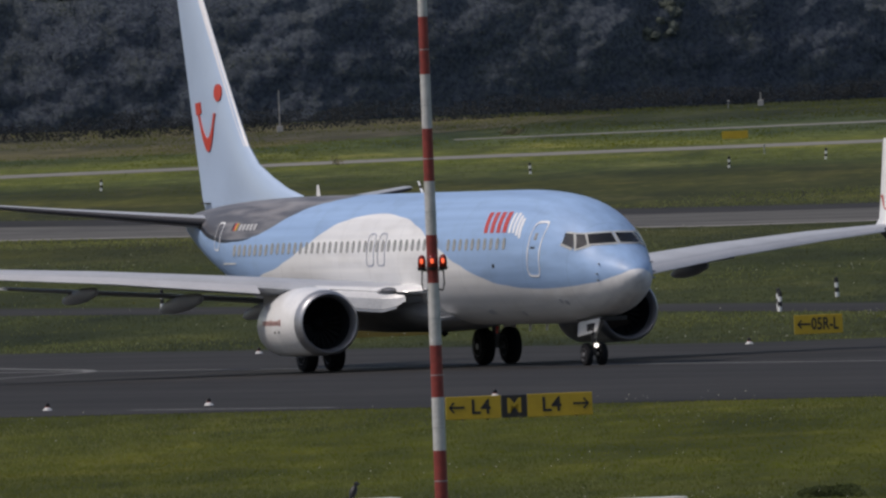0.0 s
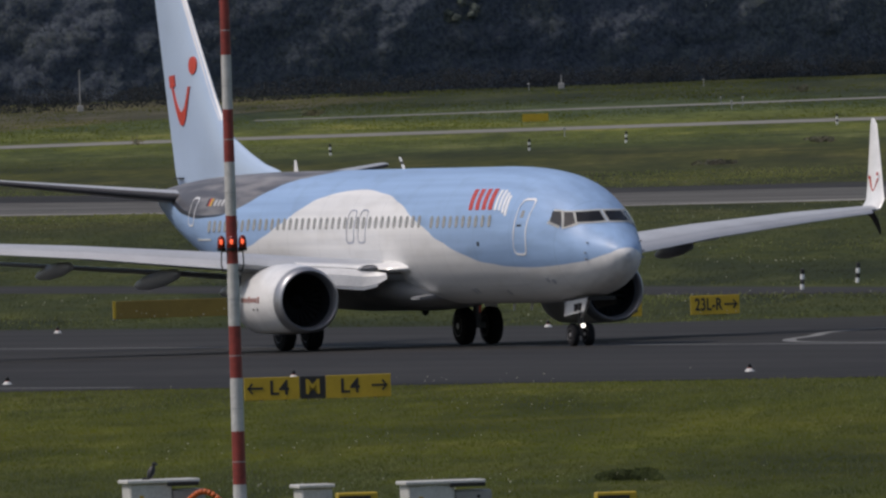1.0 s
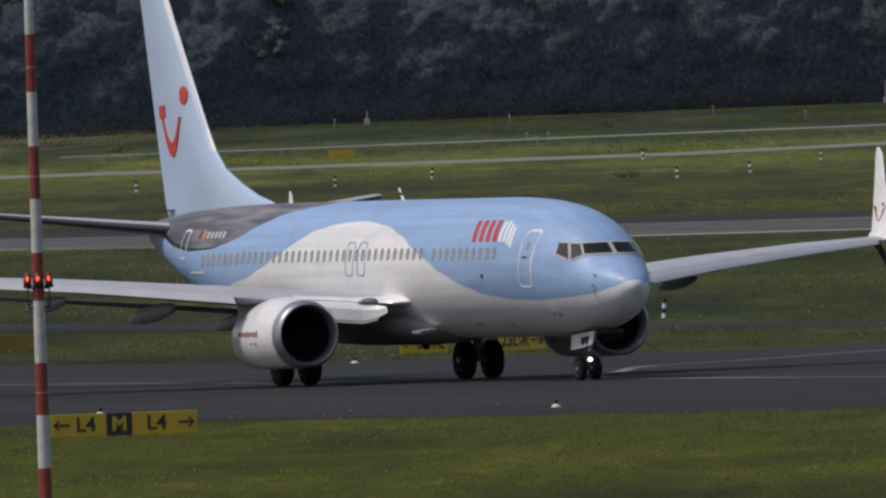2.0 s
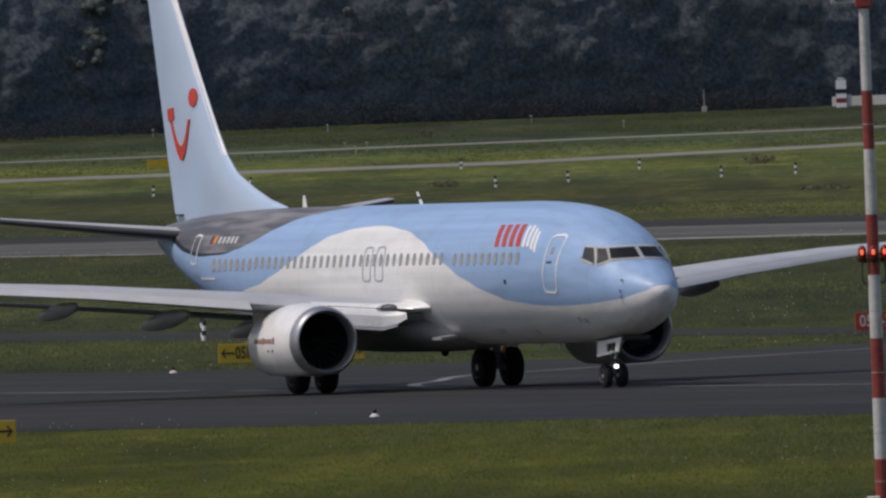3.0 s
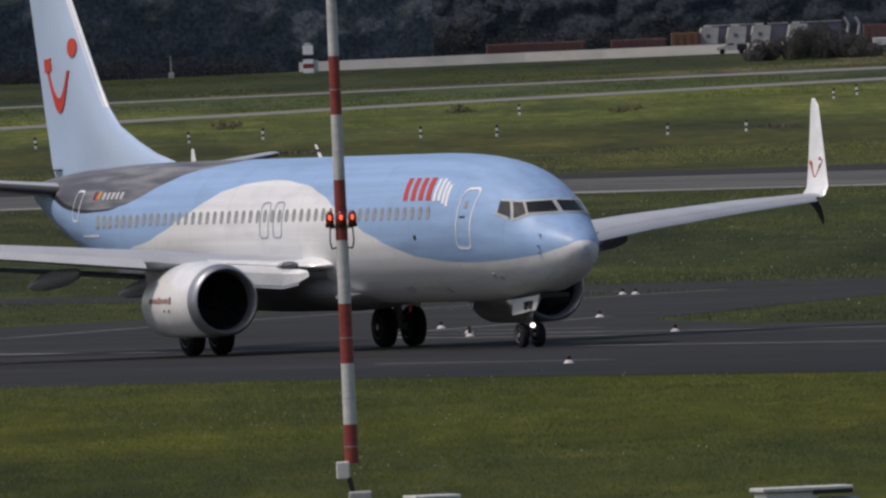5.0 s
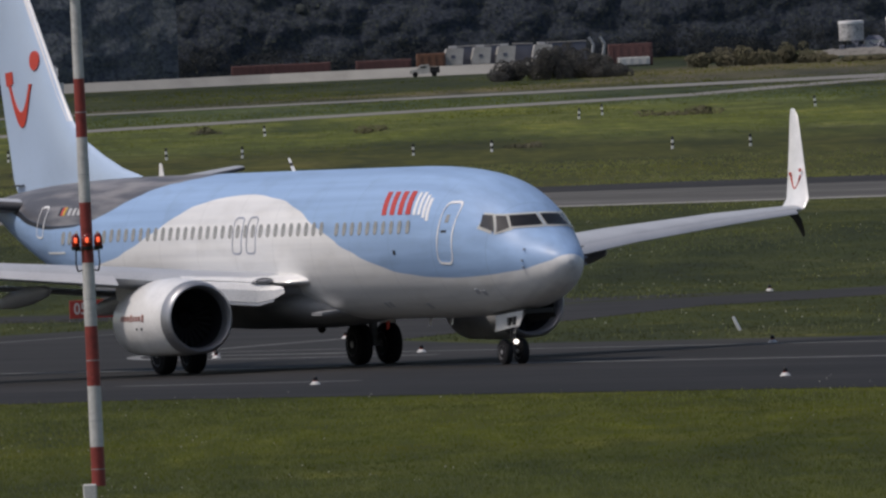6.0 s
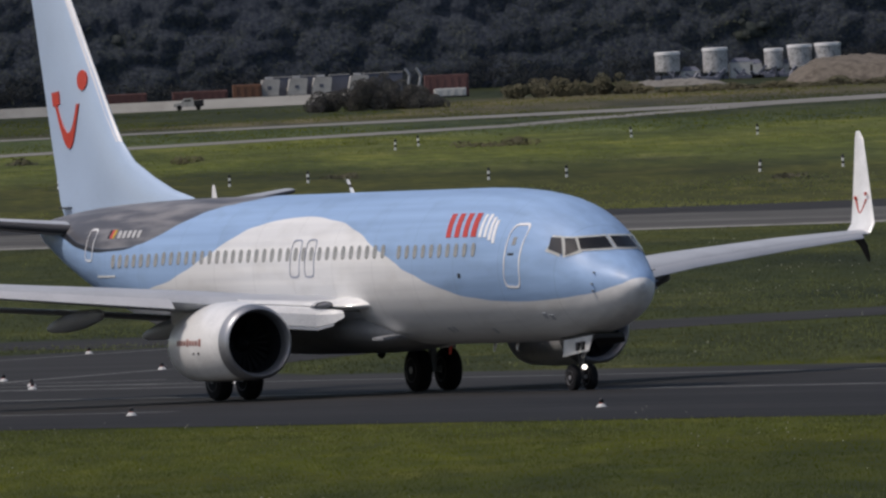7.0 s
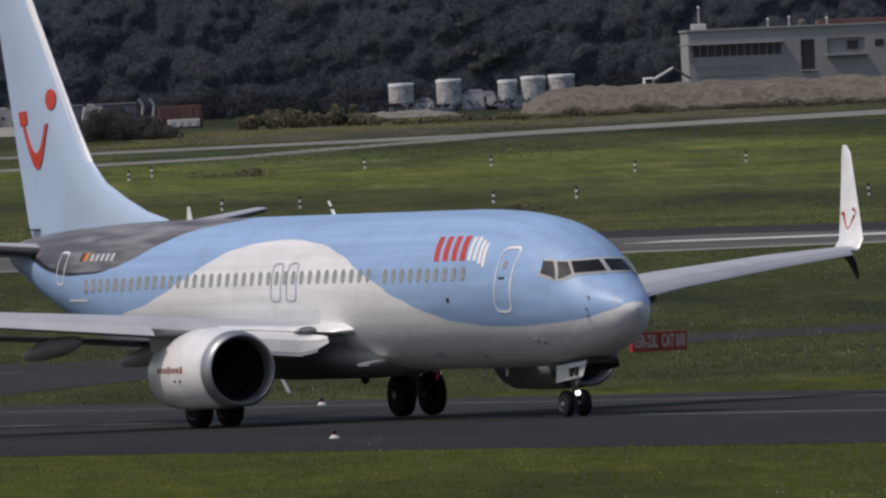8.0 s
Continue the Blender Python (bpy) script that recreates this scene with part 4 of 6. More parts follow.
sheet("rough_verge", [(5, 1928), (25, 1940), (53, 1964), (58, 1978), (58, 2040), (25, 1975), (5, 1940)], M_HEATH, "dull brownish verge along the perimeter road", "grass", 0.004)
sheet("rough_ground", [(58, 1978), (84, 2002), (119, 2078), (168, 2186), (168, 2240), (119, 2200), (58, 2165)], M_HEATH, "rough brown-green ground beside the perimeter road", "grass", 0.004)
sheet("runway_marking", [(57, 1205), (60, 1204), (72, 1195), (112, 1155), (112, 1170), (72, 1205), (60, 1211)], surface("worn_runway_paint", (0.58, 0.58, 0.55), 0.7, vary=0.3, scale=0.3), "worn white runway marking", "road marking", 0.02)


def stripe(pts, width):
    """A painted line along the taxi line, points (u, v)."""
    bm = bmesh.new()
    smooth = []
    ends = [pts[0]] + list(pts) + [pts[-1]]
    for p0, p1, p2, p3 in zip(ends, ends[1:], ends[2:], ends[3:]):
        for k in range(6):
            t = k / 6
            smooth.append(tuple(0.5 * (2 * b + (c - a) * t + (2 * a - 5 * b + 4 * c - d) * t * t + (3 * b - a - 3 * c + d) * t ** 3) for a, b, c, d in zip(p0, p1, p2, p3)))
    pts = smooth + [pts[-1]]
    for (u0, v0), (u1, v1) in zip(pts, pts[1:]):
        a, b = at_uv(u0, v0), at_uv(u1, v1)
        n = Vector((a.y - b.y, b.x - a.x, 0)).normalized() * width / 2
        bm.faces.new([bm.verts.new(p + Vector((0, 0, 0.016))) for p in (a - n, b - n, b + n, a + n)])
    me = bpy.data.meshes.new("taxi_line")
    bm.to_mesh(me)
    bm.free()
    me.materials.append(M_LINE)
    tagged(new("taxi_line", me), "faded pale line painted on the asphalt", "road marking", kind="structure")


stripe(((-400, 0.6), (60, 0.6), (400, 0.6)), 0.45)
stripe(((45, 14.6), (60, 15), (400, 15.6)), 0.4)
stripe(((95, -13.6), (103, -13.2), (108, -12.6)), 0.4)
stripe(((-62, 66), (-40, 44), (-24, 30), (-12, 21), (-4, 14.3), (7, 9.0), (15, 5), (24, 2.2), (40, 0.8)), 0.4)
stripe(((-120, 15), (-68, 4.6), (-52, 1.4), (-42, -4), (-20, -22)), 0.4)
stripe(((6, 32), (20, 21), (29, 15), (42, 11), (60, 10.8)), 0.4)
stripe(((26, 18.4), (34, 19.5)), 0.4)
stripe(((60, -38), (74, -37.4)), 0.4)

# ---- airfield signs, lights and masts ----
M_YELLOW = surface("sign_yellow", (0.40, 0.28, 0.016), 0.5, vary=0.15, scale=3)
M_SIGNRED = surface("sign_red", (0.30, 0.028, 0.018), 0.5, vary=0.15, scale=3)
M_CONE = surface("weathered_white", (0.55, 0.55, 0.54), 0.6, vary=0.3, scale=6)
M_LEGEND = surface("faded_legend", (0.48, 0.44, 0.42), 0.6, vary=0.2, scale=5)
M_GALV = surface("galvanised_steel", (0.38, 0.39, 0.40), 0.5, 0.4, vary=0.25, scale=6)
M_CABINET = surface("cabinet_grey_white", (0.55, 0.55, 0.53), 0.5, vary=0.2, scale=4, fine=20)
M_CABSIDE = surface("cabinet_grey", (0.33, 0.33, 0.32), 0.5, vary=0.2, scale=4)
M_POLERED = surface("mast_red", (0.24, 0.035, 0.028), 0.5, vary=0.3, scale=2, fine=9)
M_POLEWHITE = surface("mast_white", (0.50, 0.50, 0.49), 0.5, vary=0.25, scale=2, fine=9)
M_ORANGE = surface("orange_plastic", (0.55, 0.11, 0.02), 0.5)


def letters(text, size, at, material, parent, name="legend", room=9.0):
    """Flat raised letters that face -y, centred on at."""
    cu = bpy.data.curves.new(name, "FONT")
    cu.body, cu.size, cu.align_x, cu.align_y, cu.extrude, cu.resolution_u, cu.offset = text, size, "CENTER", "CENTER", 0.004, 3, size * 0.018
    tmp = bpy.data.objects.new(name, cu)
    scene.collection.objects.link(tmp)
    bpy.context.view_layer.update()
    me = bpy.data.meshes.new_from_object(tmp.evaluated_get(bpy.context.evaluated_depsgraph_get()))
    bpy.data.objects.remove(tmp)
    me.materials.clear()
    me.materials.append(material)
    ob = new(name, me)
    ob.parent = parent
    wide = max(v.co.x for v in me.vertices) - min(v.co.x for v in me.vertices)
    ob.matrix_basis = pose(*at, 90, 0, 0) @ Matrix.Diagonal((min(1, room / wide), 1, 1, 1))
    return ob


def arrow(at, size, way, material, parent):
    bm = bmesh.new()
    x, y, z = at
    k = size * way
    box(x - size * 0.5, y - 0.006, z - size * 0.07, x + size * 0.5, y + 0.004, z + size * 0.07, bm=bm)
    for s in (1, -1):
        vs = [bm.verts.new((x + k * a, y + d, z + s * size * b)) for d in (-0.006, 0.004) for a, b in ((0.5, 0.0), (0.38, 0.0), (0.12, 0.28), (0.22, 0.36))]
        bm.faces.new(vs[:4])
        bm.faces.new(vs[4:])
        for i in range(4):
            bm.faces.new((vs[i], vs[(i + 1) % 4], vs[4 + (i + 1) % 4], vs[4 + i]))
    return part("arrow", bm, material, parent, smooth=False)


def guidance_sign(x, y, rz, panels, h, label, roll=0.0, foot=0.03):
    """Illuminated box sign; panels are (width, box material, text material, text, arrow way)."""
    sign = thing("taxiway_sign", label, "airfield sign", pose(x, y, height(y), 0, roll, rz))
    w = sum(p[0] for p in panels)
    x0 = -w / 2
    for pw, mat, ink, text, way in panels:
        part("panel", box(x0 + 0.01, -0.11, foot, x0 + pw - 0.01, 0.11, foot + h, 0.006), mat, sign)
        cz = foot + h * 0.52
        shift = 0.0
        if way:
            arrow((x0 + (pw * 0.2 if way < 0 else pw * 0.82), -0.112, cz), h * 0.7, way, ink, sign)
            shift = -way * pw * 0.13
        if text:
            letters(text, h * 0.9, (x0 + pw / 2 + shift, -0.113, cz - h * 0.02), ink, sign, "legend", pw * (0.56 if way else 0.84))
        part("foot", tube((x0 + pw * 0.3, 0, -0.05), (x0 + pw * 0.3, 0, foot + 0.02), 0.04), M_GALV, sign)
        part("foot", tube((x0 + pw * 0.75, 0, -0.05), (x0 + pw * 0.75, 0, foot + 0.02), 0.04), M_GALV, sign)
        x0 += pw
    return sign


guidance_sign(-18.3, 614.5, 4, ((1.38, M_YELLOW, M_BLACK, "L4", -1), (0.64, M_BLACK, M_YELLOW, "M", 0), (1.62, M_YELLOW, M_BLACK, "L4", 1)), 0.56,
              "yellow and black taxiway guidance sign standing in long grass", 0.0)
guidance_sign(-14.35, 814, 3, ((1.6, M_YELLOW, M_BLACK, "05R-L", -1),), 0.62, "yellow taxiway sign with black legend and an arrow")
guidance_sign(-11.15, 813, 3, ((1.62, M_YELLOW, M_BLACK, "23L-R", 1),), 0.62, "yellow taxiway sign with black legend and a pointing arrow")
guidance_sign(-30.9, 868, 5, ((0.12, M_YELLOW, M_BLACK, "", 0), (3.9, surface("sign_rear_ochre", (0.17, 0.12, 0.02), 0.6, vary=0.3, scale=1.0), M_BLACK, "", 0)), 0.62, "plain yellow rear of a long taxiway sign")
guidance_sign(7.8, 853, 3, ((1.85, M_SIGNRED, M_LEGEND, "05R-23L", 0), (1.8, M_SIGNRED, M_LEGEND, "CAT II/III", 0)), 0.62, "red runway holding sign with white legend on grass")
guidance_sign(38.6, 791, 30, ((1.05, M_SIGNRED, M_LEGEND, "05R-23L", 0), (1.05, M_SIGNRED, M_LEGEND, "CAT II/III", 0)), 0.62, "red runway holding sign turned aside, white legend")
guidance_sign(-37.2, 1799, 0, ((1.9, M_YELLOW, M_BLACK, "", 0),), 0.55, "small far yellow airfield sign")


def edge_light():
    lt = thing("edge_light", "white cone taxiway edge light with dark lamp head", "airfield light", pose(0, 0, 0), "taxiway edge lights")
    part("cone", turned([(0, 0.20), (0.02, 0.2), (0.06, 0.17), (0.13, 0.09), (0.15, 0.05)], (0, 0, 0), (0, 0, 1), 16), M_CONE, lt, "white cone base")
    part("band", turned([(0.13, 0.095), (0.16, 0.095)], (0, 0, 0), (0, 0, 1), 12), M_SIGNRED, lt)
    part("lamp_head", turned([(0.14, 0.06), (0.20, 0.09), (0.28, 0.085), (0.33, 0.04)], (0, 0, 0), (0, 0, 1), 12), M_BLACK, lt, "dark blue glass lamp head")
    return lt


def spread(proto, places, jitter=0.0, size=1.0):
    for i, (x, y) in enumerate(places):
        m = pose(x, y, height(y) + 0.01, random.uniform(-jitter, jitter), random.uniform(-jitter, jitter), random.uniform(0, 360))
        if i == 0:
            proto.matrix_world = m
            proto.scale = (size, size, size)
        else:
            copy_thing(proto, m)


spread(edge_light(), [(-32.8, 673), (-28.3, 670), (-20.4, 664), (-8.0, 645), (10.5, 627), (14.6, 693), (9.1, 711), (13.4, 742), (21.4, 600.5), (23.8, 676.5),
                      (-33, 822), (-16.1, 788), (12.2, 805), (15.5, 815), (15.9, 814), (8.5, 728), (9.0, 702), (29.5, 839)], 0, 0.66)


def marker_stake():
    st = thing("marker_stake", "short black and white banded marker stake in grass", "marker post", pose(0, 0, 0), "marker stakes")
    for k in range(4):
        part("band", turned([(0.18 * k, 0.075), (0.18 * k + 0.18, 0.075)], (0, 0, 0), (0, 0, 1), 10), (M_LETTER, M_BLACK)[k % 2], st)
    part("cap", turned([(0.72, 0.075), (0.75, 0.05)], (0, 0, 0), (0, 0, 1), 10), M_BLACK, st)
    return st


spread(marker_stake(), [(-17.4, 908), (-15.9, 945), (-43.7, 994), (-17.6, 917), (7.8, 1611), (3.0, 1607), (17.7, 1583), (63.6, 1499), (52.5, 1515), (47.9, 1520),
                        (-11.5, 1594), (-6.9, 1611), (-14.7, 1714), (-2.4, 1674), (37.5, 1546), (32.6, 1545), (68.9, 1505), (64.8, 1736), (72.8, 1717), (-74.9, 1620),
                        (-46.9, 1620), (-33.8, 1612), (22.4, 1574), (83.8, 1456), (88.0, 1671), (-28, 1640), (25.8, 1700), (79, 1640), (47.9, 1722), (50.1, 1742), (-9.2, 903), (-7.3, 917)], 4)


stake = thing("leaning_stake", "white stake leaning over in grass", "marker post", pose(24.2, 714, 0, 0, -24, 0))
part("shaft", tube((0, 0, 0), (0, 0, 0.42), 0.05, 0.045, 10), M_LETTER, stake)
part("cap", turned([(0.42, 0.045), (0.45, 0.02)], (0, 0, 0), (0, 0, 1), 10), M_GALV, stake)


def mast(x, y, bands, head, label, lean):
    """Banded tubular mast; bands are heights from the foot up, red first or white first."""
    m = thing("warning_mast", label, "mast", pose(x, y, 0, 0, lean, 0), "red and white masts")
    zs, red = bands
    for a, b in zip(zs, zs[1:]):
        part("band", turned([(a, 0.122 - 0.004 * a), (b, 0.122 - 0.004 * b)], (0, 0, 0), (0, 0, 1), 20), M_POLERED if red else M_POLEWHITE, m, "red band" if red else "white band")
        if b - a > 0.5:
            zj = a + 0.42 * (b - a)
            part("joint_ring", turned([(zj, 0.124 - 0.004 * zj), (zj + 0.015, 0.124 - 0.004 * zj)], (0, 0, 0), (0, 0, 1), 20), M_GALV, m)
        red = not red
    for dx in (-0.19, 0.0, 0.19):
        dy = -0.16 if dx == 0 else -0.04
        lampz = 4.78 if not head else 4.92
        lb = part("obstruction_light", turned([(0, 0.068), (0.08, 0.074), (0.16, 0.068), (0.21, 0.04), (0.22, 0.02)], (dx, dy, lampz), (0, 0, 1), 14), surface("dark_red_glass", (0.16, 0.012, 0.008), 0.15), m, "red obstruction light")
        part("filament", turned([(0.06, 0.02), (0.08, 0.03), (0.13, 0.03), (0.15, 0.02)], (dx, dy - 0.055, lampz), (0, 0, 1), 10), M_REDLAMP, lb, "glowing lamp")
        part("lamp_base", turned([(-0.06, 0.07), (0.0, 0.085)], (dx, dy, lampz), (0, 0, 1), 12), M_BLACK, lb)
        if dx:
            bm = bmesh.new()
            pts = [Vector((dx, -0.02, lampz - 0.06)), Vector((dx * 1.05, -0.04, lampz - 0.3)), Vector((dx * 0.9, -0.05, lampz - 0.42)), Vector((dx * 0.5, -0.02, lampz - 0.4))]
            for p, q in zip(pts, pts[1:]):
                tube(p, q, 0.014, 0.014, 6, bm)
            part("cable", bm, M_BLACK, m)
    part("crossbar", tube((-0.2, 0, lampz - 0.06), (0.2, 0, lampz - 0.06), 0.02), M_GALV, m)
    if head:
        part("head_arm", box(-0.55, -0.05, 9.22, 0.0, 0.05, 9.30, 0.01), M_GALV, m)
        part("head_lamp", box(-0.50, -0.09, 9.30, -0.30, 0.09, 9.50, 0.02), M_BLACK, m)
        part("head_clamp", box(-0.14, -0.12, 9.15, 0.14, 0.12, 9.45, 0.02), M_POLERED, m)
        part("junction_box", box(-0.27, -0.16, 0.61, -0.04, 0.04, 0.91, 0.02), M_CABINET, m, "pale grey junction box")
        part("cable_gland", tube((0.0, -0.1, 0.36), (-0.06, -0.12, 0.64), 0.045), M_BLACK, m)
        part("pedestal", box(-0.08, -0.2, -0.02, 0.32, 0.2, 0.40, 0.03), M_CABSIDE, m, "grey pedestal")
    else:
        part("pedestal", box(-0.3, -0.3, -0.02, 0.3, 0.3, 0.25, 0.03), M_CABSIDE, m)
    return m


mast(-14.666, 444, ((0.2, 0.55, 1.50, 2.45, 3.38, 4.49, 5.35, 6.31, 7.25, 8.22, 9.25, 10.3, 11.2), False), False, "tall red and white banded mast with obstruction lights", 0.0)
mast(3.312, 420, ((0.87, 1.53, 2.56, 3.57, 4.64, 5.66, 6.76, 7.75, 9.13, 9.81), True), True, "red and white banded mast with junction box and pedestal", -0.23)


def cabinet(x, y, w, h, label, side_box=True):
    c = thing("equipment_cabinet", label, "cabinet", pose(x, y, 0, 0, 0, 12), "equipment cabinets")
    part("body", box(-w / 2, -0.4, 0, w * 0.12 if side_box else w / 2, 0.4, h, 0.02), M_CABINET, c)
    part("lid", box(-w / 2 - 0.06, -0.46, h, (w * 0.5 if side_box else w / 2) + 0.04, 0.46, h + 0.07, 0.015), M_CABINET, c, "overhanging pale lid")
    if side_box:
        part("side_unit", box(w * 0.125, -0.36, 0, w * 0.62, 0.36, h - 0.11, 0.03), M_CABSIDE, c, "grey side unit")
        part("seal", box(w * 0.05, -0.475, h - 0.05, w * 0.52, -0.43, h + 0.02, 0.008), M_BLACK, c, "black ragged rubber seal")
        part("mark", box(-w * 0.36, -0.404, h - 0.32, -w * 0.30, -0.398, h - 0.2), M_GOLD, c)
        part("lock", box(w * 0.42, -0.37, h - 0.25, w * 0.46, -0.355, h - 0.2), M_BLACK, c)
    return c


cabinet(-15.59, 430, 1.18, 0.83, "pale grey equipment cabinet with black seal", True)
cabinet(-10.72, 430, 1.32, 0.66, "pale grey equipment cabinet with side unit", True)
cabinet(-12.94, 430, 0.54, 0.66, "small pale grey equipment cabinet", False)
cabinet(4.42, 400, 0.66, 0.55, "low pale grey equipment cabinet", False)
cabinet(10.1, 390, 1.36, 0.61, "wide pale cabinet with dark ragged seal", True)


def number_box(x, y, z1):
    s = thing("ground_sign", "small yellow and black box sign in grass", "airfield sign", pose(x, y, 0, 0, 0, 8))
    part("body", box(-0.35, -0.2, 0, 0.35, 0.2, z1, 0.02), M_YELLOW, s, "yellow housing")
    part("face", box(-0.33, -0.212, 0.1, 0.22, -0.202, z1 - 0.06), M_BLACK, s, "black face")
    for k in range(3):
        part("legend_bar", box(-0.27 + 0.16 * k, -0.218, 0.18, -0.16 + 0.16 * k, -0.21, z1 - 0.12), M_YELLOW, s)


number_box(-12.16, 429, 0.58)
number_box(-7.7, 429, 0.45)

hose = thing("orange_hose", "orange bent hose beside a cabinet", "hose", pose(-14.75, 429.4, 0))
bm = bmesh.new()
pts = [Vector((-0.35 + 0.7 * k / 10, 0, 0.35 + 0.32 * math.sin(math.pi * (0.15 + 0.85 * k / 10)))) for k in range(11)]
for p, q in zip(pts, pts[1:]):
    tube(p, q, 0.05, 0.05, 8, bm)
tube(pts[0], (-0.35, 0, -0.02), 0.05, 0.05, 8, bm)
tube(pts[-1], (0.37, 0, -0.02), 0.05, 0.05, 8, bm)
part("bend", bm, M_ORANGE, hose)


def crow():
    b = thing("crow", "black crow perched on an equipment cabinet lid", "bird", pose(-15.72, 429.75, 0.905, 0, 0, 40))
    part("body", turned([(-0.16, 0.01), (-0.1, 0.05), (0, 0.075), (0.09, 0.06), (0.14, 0.03), (0.15, 0.01)], (0, 0, 0.13), (0.45, 0, 0.9), 14), M_BLACK, b)
    part("head", turned([(-0.05, 0.02), (-0.02, 0.045), (0.02, 0.045), (0.05, 0.02), (0.1, 0.004)], (0.085, 0, 0.29), (0.95, 0, -0.1), 12), M_BLACK, b)
    part("tail", box(-0.2, -0.03, -0.06, -0.06, 0.03, 0.04, 0.01), M_BLACK, b)
    for s in (-1, 1):
        part("leg", tube((0, 0.025 * s, 0), (0, 0.025 * s, 0.08), 0.008, 0.01, 6), M_BLACK, b)
    b.scale = (0.9, 0.9, 0.9)


crow()

# ---- far side of the field ----


def banded_hut():
    y = 2168
    t = thing("localizer_hut", "small white hut with red and black bands", "hut", pose(14.7, y, height(y)))
    for k, m in enumerate((M_LETTER, M_POLERED, M_LETTER, M_BLACK, M_LETTER, M_LETTER)):
        part("band", box(-0.45, -0.45, 0.4 * k, 0.45, 0.45, 0.4 * k + 0.4), m, t)
    part("cap", box(-0.3, -0.3, 2.4, 0.3, 0.3, 2.6, 0.05), M_GALV, t)
    part("side_unit", box(0.46, -0.3, 0.1, 0.9, 0.3, 1.1, 0.03), M_CABINET, t)


banded_hut()
for x, y, h in ((-78.95, 2027, 3.4), (2.75, 2170, 2.0), (-41.5, 2118, 1.2)):
    p = thing("thin_mast", "thin grey instrument mast on a grey box", "mast", pose(x, y, height(y)), "far instrument masts")
    part("box", box(-0.25, -0.25, 0, 0.25, 0.25, 0.5, 0.03), M_CABSIDE, p)
    part("pole", tube((0, 0, 0.5), (0, 0, h), 0.05, 0.04, 8), M_CABSIDE, p)
for x, y in ((-24.8, 1878), (-23.1, 1874), (-23.6, 1845), (-33, 1690), (-44, 2105), (-29, 2090), (-12, 2110), (-4, 2010)):
    p = thing("approach_light", "white approach light on a short frangible pole", "airfield light", pose(x, y, height(y)), "far approach lights")
    part("pole", tube((0, 0, 0), (0, 0, 0.5), 0.035, 0.03, 8), M_GALV, p)
    part("lamp", turned([(0.5, 0.04), (0.54, 0.09), (0.62, 0.09), (0.66, 0.04)], (0, 0, 0), (0, 0, 1), 10), M_CABSIDE, p)

M_BARRIER = surface("concrete_barrier", (0.40, 0.385, 0.35), 0.8, vary=0.25, scale=0.4)
bm = bmesh.new()
for a, b in (((14, 2186), (34, 2196)), ((34, 2196), (58, 2202))):
    a, b = Vector((*a, height(a[1]))), Vector((*b, height(b[1])))
    n = Vector((0, 0.15, 0))
    vs = [bm.verts.new(p) for p in (a - n * 5, b - n * 5, b + n, a + n, a - n * 0.5 + Vector((0, 0, 0.85)), b - n * 0.5 + Vector((0, 0, 0.85)), b + n * 0.5 + Vector((0, 0, 0.85)), a + n * 0.5 + Vector((0, 0, 0.85)))]
    for f in ((0, 1, 5, 4), (1, 2, 6, 5), (2, 3, 7, 6), (3, 0, 4, 7), (4, 5, 6, 7)):
        bm.faces.new([vs[i] for i in f])
barrier = tagged(new("concrete_barrier", mesh_from(bm, "concrete_barrier", M_BARRIER, False)), "long low pale concrete barrier wall", "barrier", kind="structure")


def wheel_pair(parent, xs, r, y0, y1):
    made = []
    for x in xs:
        w = part("wheel", tube((0, y0, 0), (0, y1, 0), r, r, 14), M_RUBBER, parent)
        w.location = (x, 0, r)
        made.append(w)
    return made


def pickup():
    y = 2193
    t = thing("pickup_truck", "small white pickup truck driving along a barrier wall", "truck", pose(50, y, height(y), 0, 0, 0))
    t.scale = (0.6, 0.6, 0.64)
    bm = loft([[Vector((x, yy, z)) for x, z in ((-2.2, 0.45), (-2.2, 0.95), (-1.2, 1.1), (-0.6, 1.65), (0.6, 1.7), (0.75, 1.05), (0.75, 0.45))] for yy in (-0.85, 0.85)])
    part("cab", bm, M_VANWHITE, t, smooth=False)
    part("window", box(-0.65, -0.87, 1.2, 0.3, -0.84, 1.5, 0.01), M_GLASS, t)
    part("bed", box(0.78, -0.85, 0.5, 2.2, 0.85, 1.35, 0.04), M_DARK, t, "dark load bed")
    return t, wheel_pair(t, (-1.4, 1.4), 0.38, -0.9, 0.9)


def van(x, y, body, label):
    t = thing("parked_van", label, "van", pose(x, y, height(y), 0, 0, 0), "parked vans")
    bm = loft([[Vector((xx, yy, z)) for xx, z in ((-0.95, 0.4), (-0.92, 1.0), (-0.70, 2.0), (-0.62, 2.1), (0.86, 2.1), (0.92, 2.0), (0.78, 1.0), (0.72, 0.4))] for yy in (-2.2, -1.4, 2.4)])
    part("body", bm, body, t, smooth=False)
    part("rear_window", box(-0.25, -2.23, 1.2, 0.12, -2.2, 1.5, 0.01), M_VANBLUE, t)
    part("bumper", box(-0.9, -2.28, 0.36, 0.7, -2.2, 0.62, 0.02), M_DARK, t)
    wheel_pair(t, (-0.6, 0.5), 0.36, -1.7, -1.4)
    part("roof_box", box(-0.4, -0.8, 2.1, 0.3, 0.6, 2.32, 0.03), M_GALV, t)


M_VANWHITE = surface("van_white", (0.50, 0.485, 0.45), 0.5, vary=0.35, scale=1.2)
pickup_truck, PICKUP_WHEELS = pickup()
